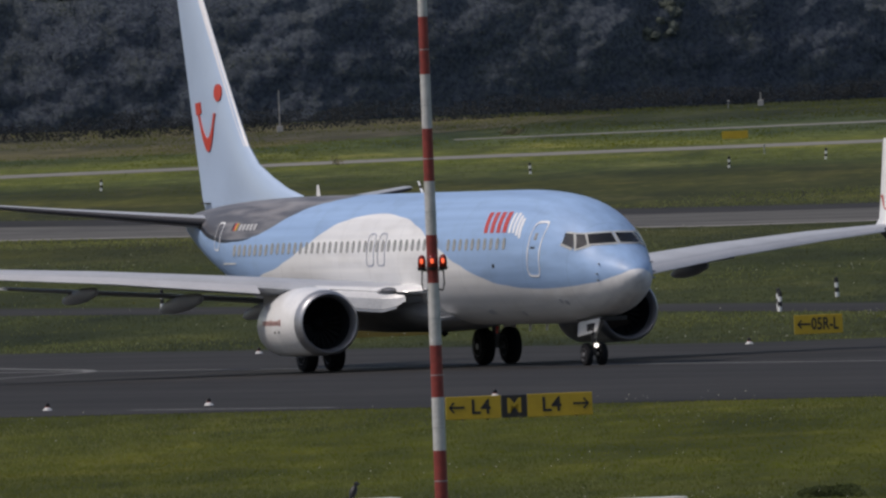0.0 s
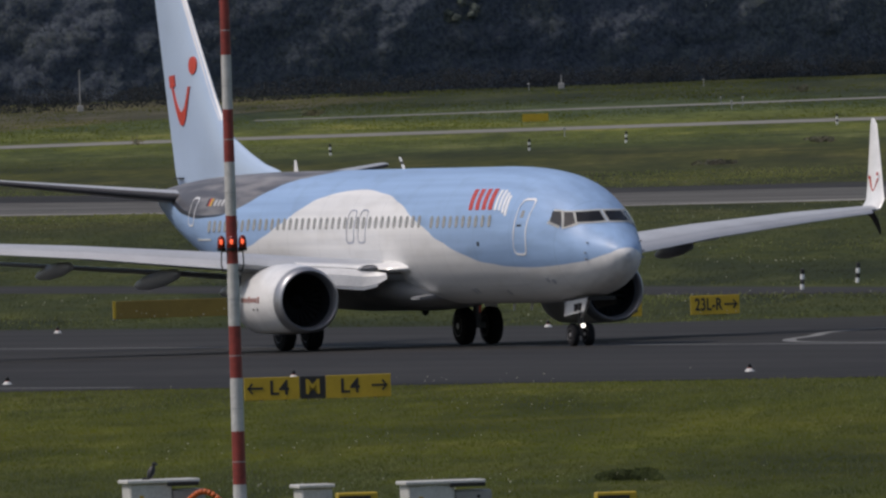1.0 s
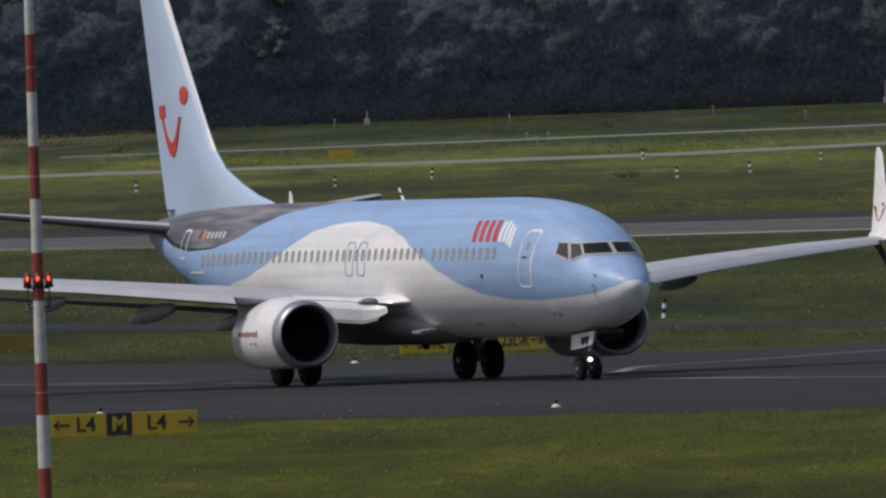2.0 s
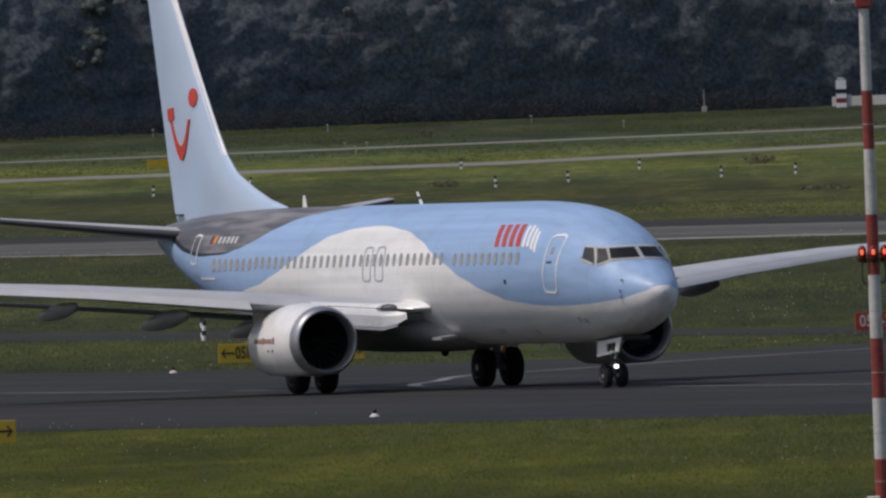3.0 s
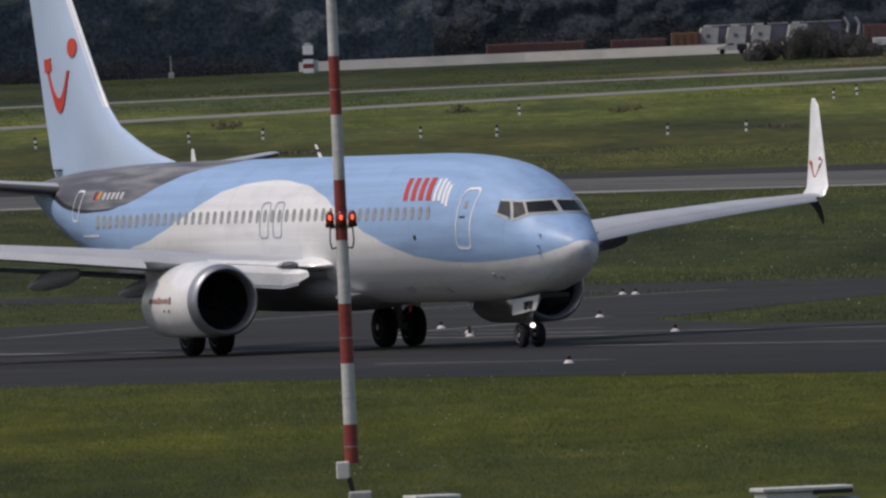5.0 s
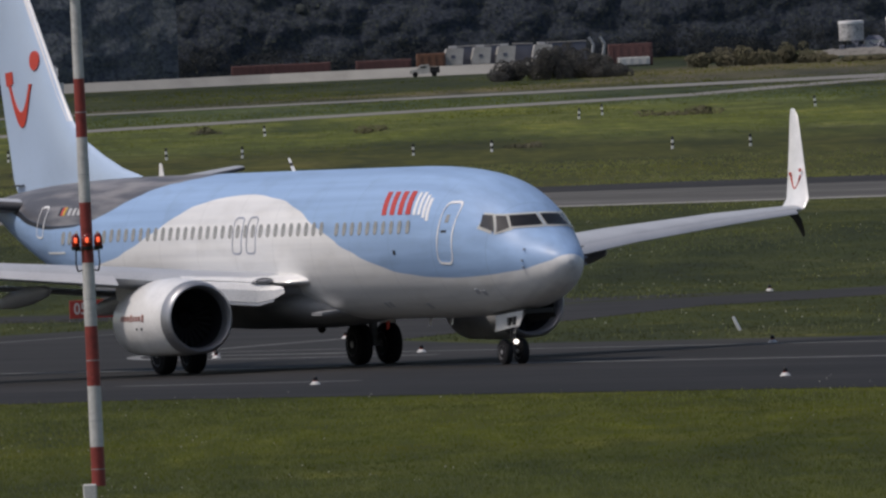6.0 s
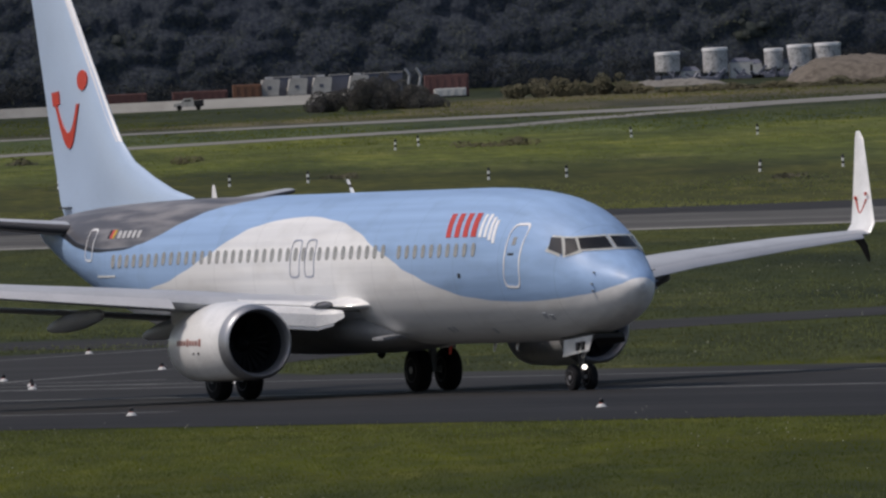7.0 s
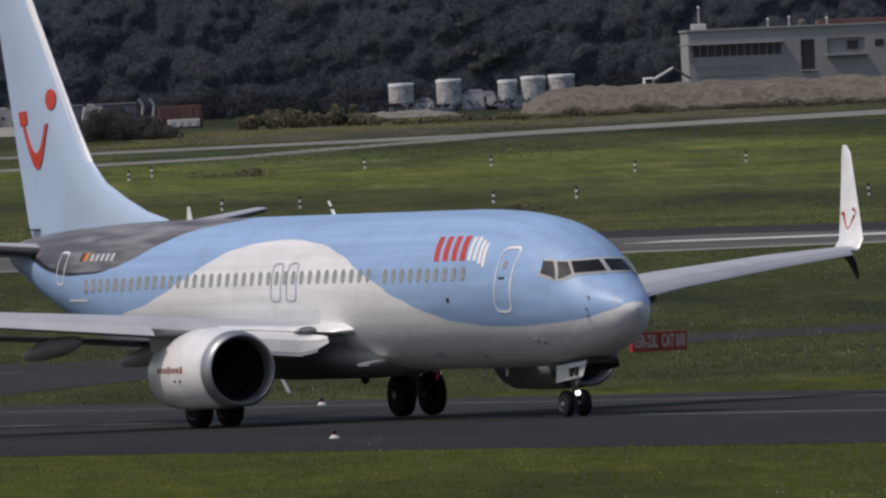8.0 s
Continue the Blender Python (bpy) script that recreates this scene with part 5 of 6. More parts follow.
# container red is greyed in its colour to suggest distance haze
M_VANRED = surface("container_red", (0.125, 0.055, 0.050), 0.6, vary=0.35, scale=0.6)
M_VANBLUE = surface("slate_panel", (0.12, 0.13, 0.17), 0.5, vary=0.3, scale=0.6)
for k, x in enumerate((51.4, 53.9, 56.1, 59.4)):
    van(x, 2246, M_VANWHITE, "white van parked in a row beyond the barrier")
for k, x in enumerate((52.7, 55.0, 57.8, 60.9, 62.6)):
    b = thing("stacked_crate", "slate grey site crate between parked vans", "crate", pose(x, 2250, height(2250), 0, 0, 0), "site crates")
    part("body", box(-0.9, -1.2, 0, 0.9, 1.2, 2.2, 0.05), M_VANBLUE, b)
    part("lid", box(-0.95, -1.25, 2.2, 0.95, 1.25, 2.27, 0.03), M_CABSIDE, b)


def container(x, y, w, h, m, label):
    c = thing("container", label, "container", pose(x, y, height(y)), "site containers")
    part("body", box(-w / 2, -1.2, 0.1, w / 2, 1.2, h, 0.04), m, c)
    n = max(3, int(w / 0.6))
    for k in range(n):
        xx = -w / 2 + (k + 0.5) * w / n
        part("rib", box(xx - 0.08, -1.26, 0.2, xx + 0.08, -1.2, h - 0.1), m, c)
    part("sill", box(-w / 2, -1.25, 0, w / 2, 1.25, 0.1), M_DARK, c)


container(45.2, 2252, 5.0, 1.3, M_VANRED, "weathered, haze-dulled red site container on rough ground")
container(36.0, 2258, 9.0, 1.3, M_VANRED, "long weathered, haze-dulled red site container")
container(66.4, 2214, 3.9, 2.0, M_VANRED, "weathered, haze-dulled red site container beside shrubs")
container(66.6, 2211, 2.8, 0.8, M_CABINET, "low pale site container")
container(49.3, 2243.5, 2.6, 1.75, surface("brick_orange_panel", (0.18, 0.085, 0.05), 0.6), "orange-brown site container beside parked vans")
for x, m, w in ((63.6, M_GALV, 0.5), (64.6, M_GALV, 0.4)):
    g = thing("machine_arm", "pale raised arm of a parked machine", "machine", pose(x, 2240, height(2240)))
    part("post", tube((0, 0, 0), (0.3, 0, 1.9), 0.16, 0.13), m, g)
    part("boom", tube((0.3, 0, 1.9), (-0.1, 0, 2.6), 0.14, 0.12), m, g)


def tank(x, y, z0, w, h):
    t = thing("silo_tank", "white weathered silo tank with a flat cap", "tank", pose(x, y, height(y) + z0), "white silo tanks")
    part("shell", turned([(0, w / 2 * 0.9), (0.1, w / 2), (h - 0.3, w / 2)], (0, 0, 0), (0, 0, 1), 24), surface("silo_white", (0.46, 0.46, 0.465), 0.5, vary=0.6, scale=1.5, fine=5.0), t)
    part("cap", turned([(h - 0.3, w / 2 * 1.04), (h - 0.05, w / 2 * 1.04), (h, w / 2 * 0.9)], (0, 0, 0), (0, 0, 1), 24), M_LETTER, t, "white cap")
    for k in range(4):
        a = math.pi / 4 + k * math.pi / 2
        part("leg", tube((w * 0.4 * math.cos(a), w * 0.4 * math.sin(a), -z0), (w * 0.4 * math.cos(a), w * 0.4 * math.sin(a), 0.1), 0.08), M_DARK, t)
    part("skirt", box(-w * 0.5, -w * 0.3, -z0, w * 0.5, w * 0.3, -0.3, 0.05), M_VANBLUE, t, "dark frame under the tank")


for x, z0, w, h in ((89.1, 0.85, 2.3, 1.9), (93.5, 0.6, 2.3, 2.35), (98.9, 0.7, 1.75, 1.95), (101.3, 0.7, 2.25, 2.2), (103.9, 0.75, 2.4, 2.2)):
    tank(x, 2290, z0, w, h)
for x, w, h in ((91.2, 1.8, 0.9), (95.9, 2.2, 1.5), (97.2, 1.2, 1.3), (100.0, 1.0, 1.2)):
    b = thing("plant_housing", "pale grey plant housing between silo tanks", "machine", pose(x, 2291, height(2291)), "plant housings")
    part("body", box(-w / 2, -1, 0, w / 2, 1, h, 0.08), M_CABINET, b)
    part("hood", loft([[Vector((x0 * w * 0.5 * s, y0 * s, h + 0.8 * (1 - s))) for x0, y0 in ((-1, -1), (1, -1), (1, 1), (-1, 1))] for s in (1, 0.5)]), M_VANBLUE, b, smooth=False)

r = random.Random(21)
for x in (90.6, 92.3, 96.4, 97.8, 99.9, 102.6):
    sf = thing("scrap_frame", "tangle of dark blue steel beams before silo tanks", "scrap", pose(x, 2284, height(2284)), "steel scrap frames")
    for k in range(7):
        a = Vector((r.uniform(-1.3, 1.3), r.uniform(-0.6, 0.6), 0.05))
        part("beam", tube(a, a + Vector((r.uniform(-1.2, 1.2), r.uniform(-0.4, 0.4), r.uniform(0.3, 1.1))), 0.13, 0.12, 5), M_VANBLUE, sf)
    part("skid", box(-1.3, -0.5, 0, 1.3, 0.5, 0.35, 0.04), M_VANBLUE, sf)


def lump(name, x0, x1, y, h, depth, material, label, category, seed, kind=""):
    """A long uneven heap of earth between x0 and x1."""
    bm = bmesh.new()
    n, m = max(8, int((x1 - x0) / 0.5)), 9
    grid = []
    for i in range(n + 1):
        u = i / n
        env = min(1, (x1 - x0) * u / 3, (x1 - x0) * (1 - u) / 3) ** 0.6
        row = []
        for j in range(m + 1):
            v = j / m
            x, yy = x0 + (x1 - x0) * u, y + depth * (v - 0.5)
            k = 0.95 + 0.13 * noise.fractal(Vector((x * 0.35 + seed, yy * 0.2, seed)), 1.0, 2.0, 4)
            z = h * env * math.sin(math.pi * v) ** 0.5 * k + 0.15 * noise.noise(Vector((x * 1.7, yy, seed)))
            row.append(bm.verts.new((x, yy, height(yy) + max(-0.05, z) - 0.05)))
        grid.append(row)
    for i in range(n):
        for j in range(m):
            bm.faces.new((grid[i][j], grid[i + 1][j], grid[i + 1][j + 1], grid[i][j + 1]))
    return tagged(new(name, mesh_from(bm, name, material)), label, category, kind=kind)


M_SAND = surface("bare_earth", (0.150, 0.130, 0.108), 0.95, vary=0.45, scale=0.9, bump=0.6, bump_scale=1.5, fine=2.0)
M_RUBBLE = surface("grey_rubble", (0.20, 0.19, 0.17), 0.95, vary=0.4, scale=0.8, bump=0.8, bump_scale=2.0, fine=3.0)
lump("earth_bank", 95, 190, 2180, 2.45, 14, M_SAND, "long bank of pale bare earth", "earth bank", 3.1)
lump("rubble", 82, 92, 2230, 0.65, 10, M_RUBBLE, "low heap of grey rubble", "rubble", 8.2)


def hall():
    """Flat-roofed white airport building beyond the earth bank."""
    y = 2225
    t = thing("airport_building", "long white flat-roofed airport building behind an earth bank", "building", pose(112.45, y, height(y), 0, 0, 0))
    h = 6.55
    wall = surface("facade_white", (0.30, 0.30, 0.305), 0.7, vary=0.12, scale=0.3)
    frame_m = surface("facade_grey", (0.24, 0.25, 0.26), 0.6, vary=0.15)
    glass = surface("facade_glass", (0.03, 0.035, 0.045), 0.12, vary=0.2)
    # front wall in pieces round the window band, the tall window and the bay
    for x0, z0, x1, z1 in ((0, -0.3, 60, 2.55), (0, 5.45, 60, h), (0, 2.55, 10.05, 4.25), (0, 5.25, 10.05, 5.45), (0, 4.25, 0.4, 5.25), (8.35, 4.25, 10.05, 5.25),
                           (11.3, 2.55, 60, 4.0), (11.3, 4.0, 12.4, 5.45), (15.8, 4.0, 60, 5.45)):
        part("wall", box(x0, 0, z0, x1, 0.3, z1), wall, t)
    part("side_wall", box(0, 0.3, -0.3, 0.3, 14, h), wall, t)
    part("back_wall", box(0.3, 13.7, -0.3, 60, 14, h), wall, t)
    part("roof", box(-0.15, -0.15, h, 60.2, 14.2, h + 0.16, 0.02), wall, t, "flat pale roof edge")
    part("canopy", box(-0.9, -0.5, 5.3, 8.5, -0.005, 5.4, 0.02), frame_m, t, "thin grey canopy")
    for k in range(12):
        w = part("window", box(0.42 + 0.66 * k, 0.1, 4.25, 1.0 + 0.66 * k, 0.16, 5.25), glass, t)
        part("mullion", box(1.0 + 0.66 * k, 0.02, 4.25, 1.08 + 0.66 * k, 0.2, 5.25), frame_m, w)
    part("tall_window", box(10.06, 0.1, 2.56, 11.29, 0.16, 5.44), glass, t)
    part("window_ledge", box(10.0, -0.25, 2.6, 11.35, -0.005, 2.72, 0.02), wall, t)
    part("bay_back", box(12.4, 0.2, 4.0, 15.8, 0.28, 5.45), frame_m, t, "recessed grey bay")
    part("bay_window", box(14.2, 0.12, 4.4, 15.2, 0.19, 5.2), glass, t)
    part("bay_ledge", box(12.3, -0.6, 3.85, 15.9, -0.005, 4.05, 0.03), frame_m, t)
    for x0 in (16.7, 18.1, 19.4):
        part("small_window", box(x0, -0.04, 4.6, x0 + 0.8, -0.006, 5.2), glass, t)
    part("louvre_panel", box(0.6, -0.05, 2.5, 6.8, -0.006, 3.4), frame_m, t)
    part("roof_unit", box(0.6, 5, h + 0.16, 1.9, 6.5, h + 0.7, 0.05), M_CABINET, t)
    for x, up in ((1.3, 2.2), (7.5, 0.9), (9.4, 1.0), (12.8, 0.8)):
        part("roof_mast", tube((x, 5.5, h + 0.16), (x, 5.5, h + up), 0.06, 0.05), M_CABINET, t)
        part("roof_lamp", turned([(0, 0.06), (0.15, 0.14), (0.3, 0.06)], (x, 5.5, h + up - 0.2), (0, 0, 1), 10), M_CABINET, t)
    part("roof_cowl", turned([(0, 0.4), (0.4, 0.4), (0.6, 0.2)], (10.6, 6, h + 0.16), (0, 0, 1), 14), M_SAND, t)
    part("roof_ridge", box(12, 6, h + 0.16, 40, 10, h + 0.6, 0.05), M_VANRED, t, "brown roof superstructure")


hall()
dg = thing("excavator", "pale excavator with folded arm behind the earth bank", "excavator", pose(108.6, 2205, height(2205) + 1.0))
part("cab", box(-1.3, -1, 0.3, -0.4, 1, 1.75, 0.08), M_LETTER, dg)
part("cab_window", box(-1.15, -1.03, 1.0, -0.55, -0.99, 1.6), M_DARK, dg)
part("engine_cover", box(-2.4, -1, 0.3, -1.32, 1, 1.0, 0.08), M_CABSIDE, dg)
part("boom", tube((-0.4, 0, 1.5), (1.4, 0, 2.5), 0.14, 0.12), M_CABINET, dg)
part("stick", tube((1.4, 0, 2.5), (2.9, 0, 1.5), 0.12, 0.1), M_VANRED, dg)
part("track", box(-2, -1.1, -1.4, 1.2, 1.1, 0.3, 0.15), M_DARK, dg)

# ---- trees ----
def foliage(name, k):
    # blue-grey tint in the leaf colours stands for haze over the distance
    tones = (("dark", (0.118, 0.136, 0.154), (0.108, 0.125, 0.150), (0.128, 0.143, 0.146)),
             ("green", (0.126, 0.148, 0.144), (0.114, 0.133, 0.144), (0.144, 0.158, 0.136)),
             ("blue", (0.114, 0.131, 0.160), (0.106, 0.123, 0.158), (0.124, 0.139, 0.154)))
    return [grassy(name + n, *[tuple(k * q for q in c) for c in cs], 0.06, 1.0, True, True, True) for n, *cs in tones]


# near wood lightened in colour to offset shade on its face and suggest haze
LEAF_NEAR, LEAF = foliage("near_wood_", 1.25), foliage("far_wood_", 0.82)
# undergrowth leaves are darkened for the shade along the wood's foot
M_UNDER = grassy("undergrowth_shade_leaves", (0.052, 0.058, 0.072), (0.048, 0.055, 0.071), (0.056, 0.062, 0.070), 0.06, 1.0, True, True, True)
M_BARK = surface("bark", (0.07, 0.055, 0.04), 0.9, vary=0.4, scale=3, bump=0.5)


def leaf_mesh(name, lobes, count, size, material, seed, loose=0.4):
    """Many small leaf sprays scattered through the shells of several lobes (x, y, z, rx, rz)."""
    rng = np.random.default_rng(seed)
    w = np.array([l[3] * l[3] * l[4] for l in lobes]) ** 0.7
    pick = rng.choice(len(lobes), count, p=w / w.sum())
    L = np.array(lobes)[pick]
    d = rng.normal(size=(count, 3))
    d /= np.linalg.norm(d, axis=1)[:, None]
    r = rng.uniform(0.90, 1.09, count)[:, None]
    c = L[:, :3] + d * r * L[:, [3, 3, 4]]
    a = d + np.array((0, 0, 0.15)) + rng.normal(scale=loose, size=(count, 3))
    a /= np.linalg.norm(a, axis=1)[:, None]
    t = np.cross(a, rng.normal(size=(count, 3)))
    t /= np.linalg.norm(t, axis=1)[:, None]
    b = np.cross(a, t)
    s = size * rng.uniform(0.6, 1.3, count)[:, None]
    v = np.stack([c - t * s, c - b * s * 0.6, c + t * s, c + b * s * 0.6 + a * s * 0.15], 1).reshape(-1, 3)
    me = bpy.data.meshes.new(name)
    me.from_pydata(v.tolist(), [], [(4 * i, 4 * i + 1, 4 * i + 2, 4 * i + 3) for i in range(count)])
    me.materials.append(material)
    return me


def tree(seed, h, mat, leaves=9000, size=0.10):
    rng = random.Random(seed)
    t = thing("tree", "dark green broadleaf tree at the edge of a wood", "tree", pose(0, 0, 0), "trees of the wood")
    bm = bmesh.new()
    tube((0, 0, -0.2), (0.1, 0, h * 0.6), h * 0.018, h * 0.008, 8, bm)
    for k in range(5):
        a, z = rng.uniform(0, 6.28), h * rng.uniform(0.25, 0.5)
        tube((0, 0, z), (math.cos(a) * h * 0.18, math.sin(a) * h * 0.18, z + h * 0.2), h * 0.008, h * 0.003, 6, bm)
    part("trunk", bm, M_BARK, t)
    lobes = []
    for k in range(17):
        z = h * rng.uniform(0.08, 0.88)
        reach = h * 0.22 * math.sqrt(max(0.1, 1 - (z / h - 0.42) ** 2 * 3.0))
        a = rng.uniform(0, 6.28)
        q = reach * rng.uniform(0.35, 1.0)
        rx = h * rng.uniform(0.07, 0.14)
        lobes.append((q * math.cos(a), q * math.sin(a), z, rx, rx * rng.uniform(0.65, 0.95)))
    lobes.append((0, 0, h * 0.5, h * 0.17, h * 0.33))
    lobes.append((0, 0, h * 0.9, h * 0.1, h * 0.09))
    clumps = []
    for x, y, z, rx, rz in lobes:      # each lobe is a heap of small clumps of leaves
        for k in range(max(6, int(9 * (rx / (h * 0.1)) ** 2))):
            d = Vector((rng.gauss(0, 1), rng.gauss(0, 1), rng.gauss(0.2, 1))).normalized()
            w = h * rng.uniform(0.022, 0.052)
            clumps.append((x + d.x * rx * 0.9, y + d.y * rx * 0.9, z + d.z * rz * 0.9, w, w * rng.uniform(0.6, 0.95)))
    crown = new("crown", leaf_mesh("crown", clumps, leaves, size, mat, seed, 0.9))
    inner = bmesh.new()
    inner.from_mesh(crown.data)
    for x, y, z, rx, rz in lobes + clumps:      # the closed mass of twigs and leaves behind the outer sprays
        made = bmesh.ops.create_icosphere(inner, subdivisions=1, radius=1)["verts"]
        off = Vector((x, y, z))
        for v in made:
            k = 0.92 + 0.5 * noise.noise(v.co * 1.7 + off)
            v.co = Vector((x + v.co.x * rx * k, y + v.co.y * rx * k, z + v.co.z * rz * k))
        for v in made:
            for f in v.link_faces:
                f.smooth = True
    inner.to_mesh(crown.data)
    inner.free()
    crown.parent = t
    return t


def edge_y(x):
    """Where the front of the near wood runs."""
    return float(np.interp(x, (-195, -80, -25, 10, 30), (2118, 2140, 2168, 2188, 2196)))


def hedge_y(x):
    """Where the low hedge before the near wood runs."""
    return float(np.interp(x, (-195, -100, -79, -62, -50, -25, 10, 30), (2000, 2020, 2036, 2100, 2134, 2164, 2184, 2192)))


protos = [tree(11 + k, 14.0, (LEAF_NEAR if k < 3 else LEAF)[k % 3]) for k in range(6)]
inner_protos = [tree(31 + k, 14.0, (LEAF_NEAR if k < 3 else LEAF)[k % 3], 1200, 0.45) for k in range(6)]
rng = random.Random(5)
spots = []
for row, (y0, x0, x1, step) in enumerate(((2182, -175, 12, 4.4), (2193, -178, 18, 4.8), (2208, -182, 18, 5.4), (2325, 20, 185, 4.4), (2337, 4, 190, 5.4), (2352, -10, 195, 6.0), (2240, -190, 14, 7.0), (2385, -30, 200, 7.0))):
    x = x0
    while x < x1:
        at_y = y0 + 2 if y0 > 2300 else edge_y(x) + y0 - 2174
        spots.append((x + rng.uniform(-1.2, 1.2), at_y + rng.uniform(-2, 2), rng.uniform(0.8, 1.12) + (0.15 if row > 5 else 0) + (0.2 if y0 > 2300 else 0), row in (0, 3)))
        x += step * rng.uniform(0.8, 1.2)
used = set()
for i, (x, y, k, edge_row) in enumerate(spots):
    pr = (protos if edge_row else inner_protos)[i % 3 + (3 if y > 2300 else 0)]
    m = pose(x, y, height(y) - 0.1, 0, 0, rng.uniform(0, 360))
    if pr.name not in used:
        used.add(pr.name)
        pr.matrix_world = m
        pr.scale = (k, k, k * rng.uniform(0.9, 1.1))
    else:
        copy_thing(pr, m).scale = (k, k, k * rng.uniform(0.9, 1.1))


def shrubs(name, label, places, mat, count, size, seed):
    r = random.Random(seed)
    lobes = []
    for x, y, w, h in places:
        for k in range(6):
            rx = w * r.uniform(0.18, 0.34)
            zz = h * r.uniform(0.15, 0.62)
            lobes.append((x + w * r.uniform(-0.42, 0.42), y + r.uniform(-1.2, 1.2), height(y) + zz, rx, h * r.uniform(0.25, 0.4)))
    ob = new(name, leaf_mesh(name, lobes, count, size, mat, seed, 1.0))
    return tagged(ob, label, "shrubs", kind="stuff")


def bulge(x, z, seed):
    """How far the rounded crowns and their clumps of leaves stand out of the face of a wood."""
    d = noise.voronoi(Vector((x / 4.4, z / 3.6, seed)))[0][0]
    e = noise.voronoi(Vector((x / 1.5, z / 1.2, seed + 3)))[0][0]
    g = noise.voronoi(Vector((x / 0.55, z / 0.48, seed + 7)))[0][0]
    return 0.95 * max(0.0, 1 - 1.4 * d * d) + 0.42 * max(0.0, 1 - 1.3 * e * e) + 0.13 * (1 - g) + 0.25 * noise.noise(Vector((x * 0.5, z * 0.6, seed)))


def wood_mass(name, x0, x1, base, h, seed, leaf):
    """The leafy face of a wood: a closed, uneven front of crowns with loose sprays of leaves on it."""
    bm = bmesh.new()
    n, m = int((x1 - x0) / 0.32), int(h / 0.30)
    grid = []
    for i in range(n + 1):
        x = x0 + (x1 - x0) * i / n
        y = base(x)
        top = h * (1 + 0.18 * noise.noise(Vector((x * 0.13, 0, seed + 4))))
        row = []
        for j in range(m + 1):
            z = top * j / m
            row.append(bm.verts.new((x, y - bulge(x, z, seed) + 2.6 * (j / m) ** 2, height(y) + z - 0.2)))
        grid.append(row)
    for i in range(n):
        for j in range(m):
            bm.faces.new((grid[i][j], grid[i + 1][j], grid[i + 1][j + 1], grid[i][j + 1]))
    me = bpy.data.meshes.new(name)
    bm.to_mesh(me)
    bm.free()
    me.polygons.foreach_set("use_smooth", [True] * len(me.polygons))
    me.materials.append(leaf[2])
    tagged(new(name, me), "dense dark green body of a wood", "wood", kind="stuff")
    r = random.Random(int(seed * 10))
    for tone in (0, 1):
        verts = []
        for k in range(42000):
            x, z = r.uniform(x0, x1), h * r.uniform(0, 1)
            y = base(x)
            c = Vector((x, y - bulge(x, z, seed) + 2.6 * (z / h) ** 2 - r.uniform(0.02, 0.14), height(y) + z - 0.2))
            w, a = r.uniform(0.05, 0.13), r.uniform(0, 6.28)
            u = Vector((math.cos(a), r.uniform(-0.4, 0.4), math.sin(a))) * w
            v = Vector((-math.sin(a), r.uniform(-0.4, 0.4), math.cos(a))) * w * 0.6
            verts += [c - u, c - v, c + u, c + v]
        me = bpy.data.meshes.new(name + "_leaves")
        me.from_pydata(verts, [], [(4 * k, 4 * k + 1, 4 * k + 2, 4 * k + 3) for k in range(len(verts) // 4)])
        me.materials.append(leaf[tone])
        tagged(new(name + "_leaves", me), "leafy outer sprays of a dark wood", "wood", kind="stuff")


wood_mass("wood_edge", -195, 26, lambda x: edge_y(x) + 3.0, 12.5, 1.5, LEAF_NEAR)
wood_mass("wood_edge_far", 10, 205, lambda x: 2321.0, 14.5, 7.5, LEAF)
r = random.Random(9)
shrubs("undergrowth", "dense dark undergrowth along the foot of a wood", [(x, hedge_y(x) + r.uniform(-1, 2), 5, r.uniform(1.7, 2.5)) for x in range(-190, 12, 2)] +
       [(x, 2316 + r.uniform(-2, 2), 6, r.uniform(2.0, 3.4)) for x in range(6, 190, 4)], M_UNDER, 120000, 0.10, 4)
M_BRAMBLE = grassy("brambles", (0.165, 0.155, 0.142), (0.145, 0.140, 0.128), (0.185, 0.172, 0.150), 0.2, 1.0, True, True, True)
M_WEED = grassy("weeds", (0.135, 0.122, 0.090), (0.112, 0.108, 0.074), (0.155, 0.138, 0.098), 0.2, 1.0, True)
shrubs("bramble_thicket", "dark grey-brown bramble thicket on rough ground", [(51.2 + 0.95 * k, 2085 + r.uniform(-3, 3), 2.4, 1.0 + 2.3 * math.sin(math.pi * (k + 0.6) / 12) * r.uniform(0.85, 1.1)) for k in range(12)], M_BRAMBLE, 42000, 0.075, 16)
shrubs("scrub", "brown-green scrub and weeds on rough ground", [(70 + 1.5 * k, 2150 + r.uniform(-3, 3), 2.6, r.uniform(1.0, 2.2)) for k in range(8)] + [(82 + 2.0 * k, 2140 + r.uniform(-4, 4), 3.0, r.uniform(0.4, 0.9)) for k in range(12)] +
       [(106 + 2.2 * k, 2150 + r.uniform(-4, 4), 3.0, r.uniform(0.3, 0.8)) for k in range(26)], M_WEED, 60000, 0.09, 6)
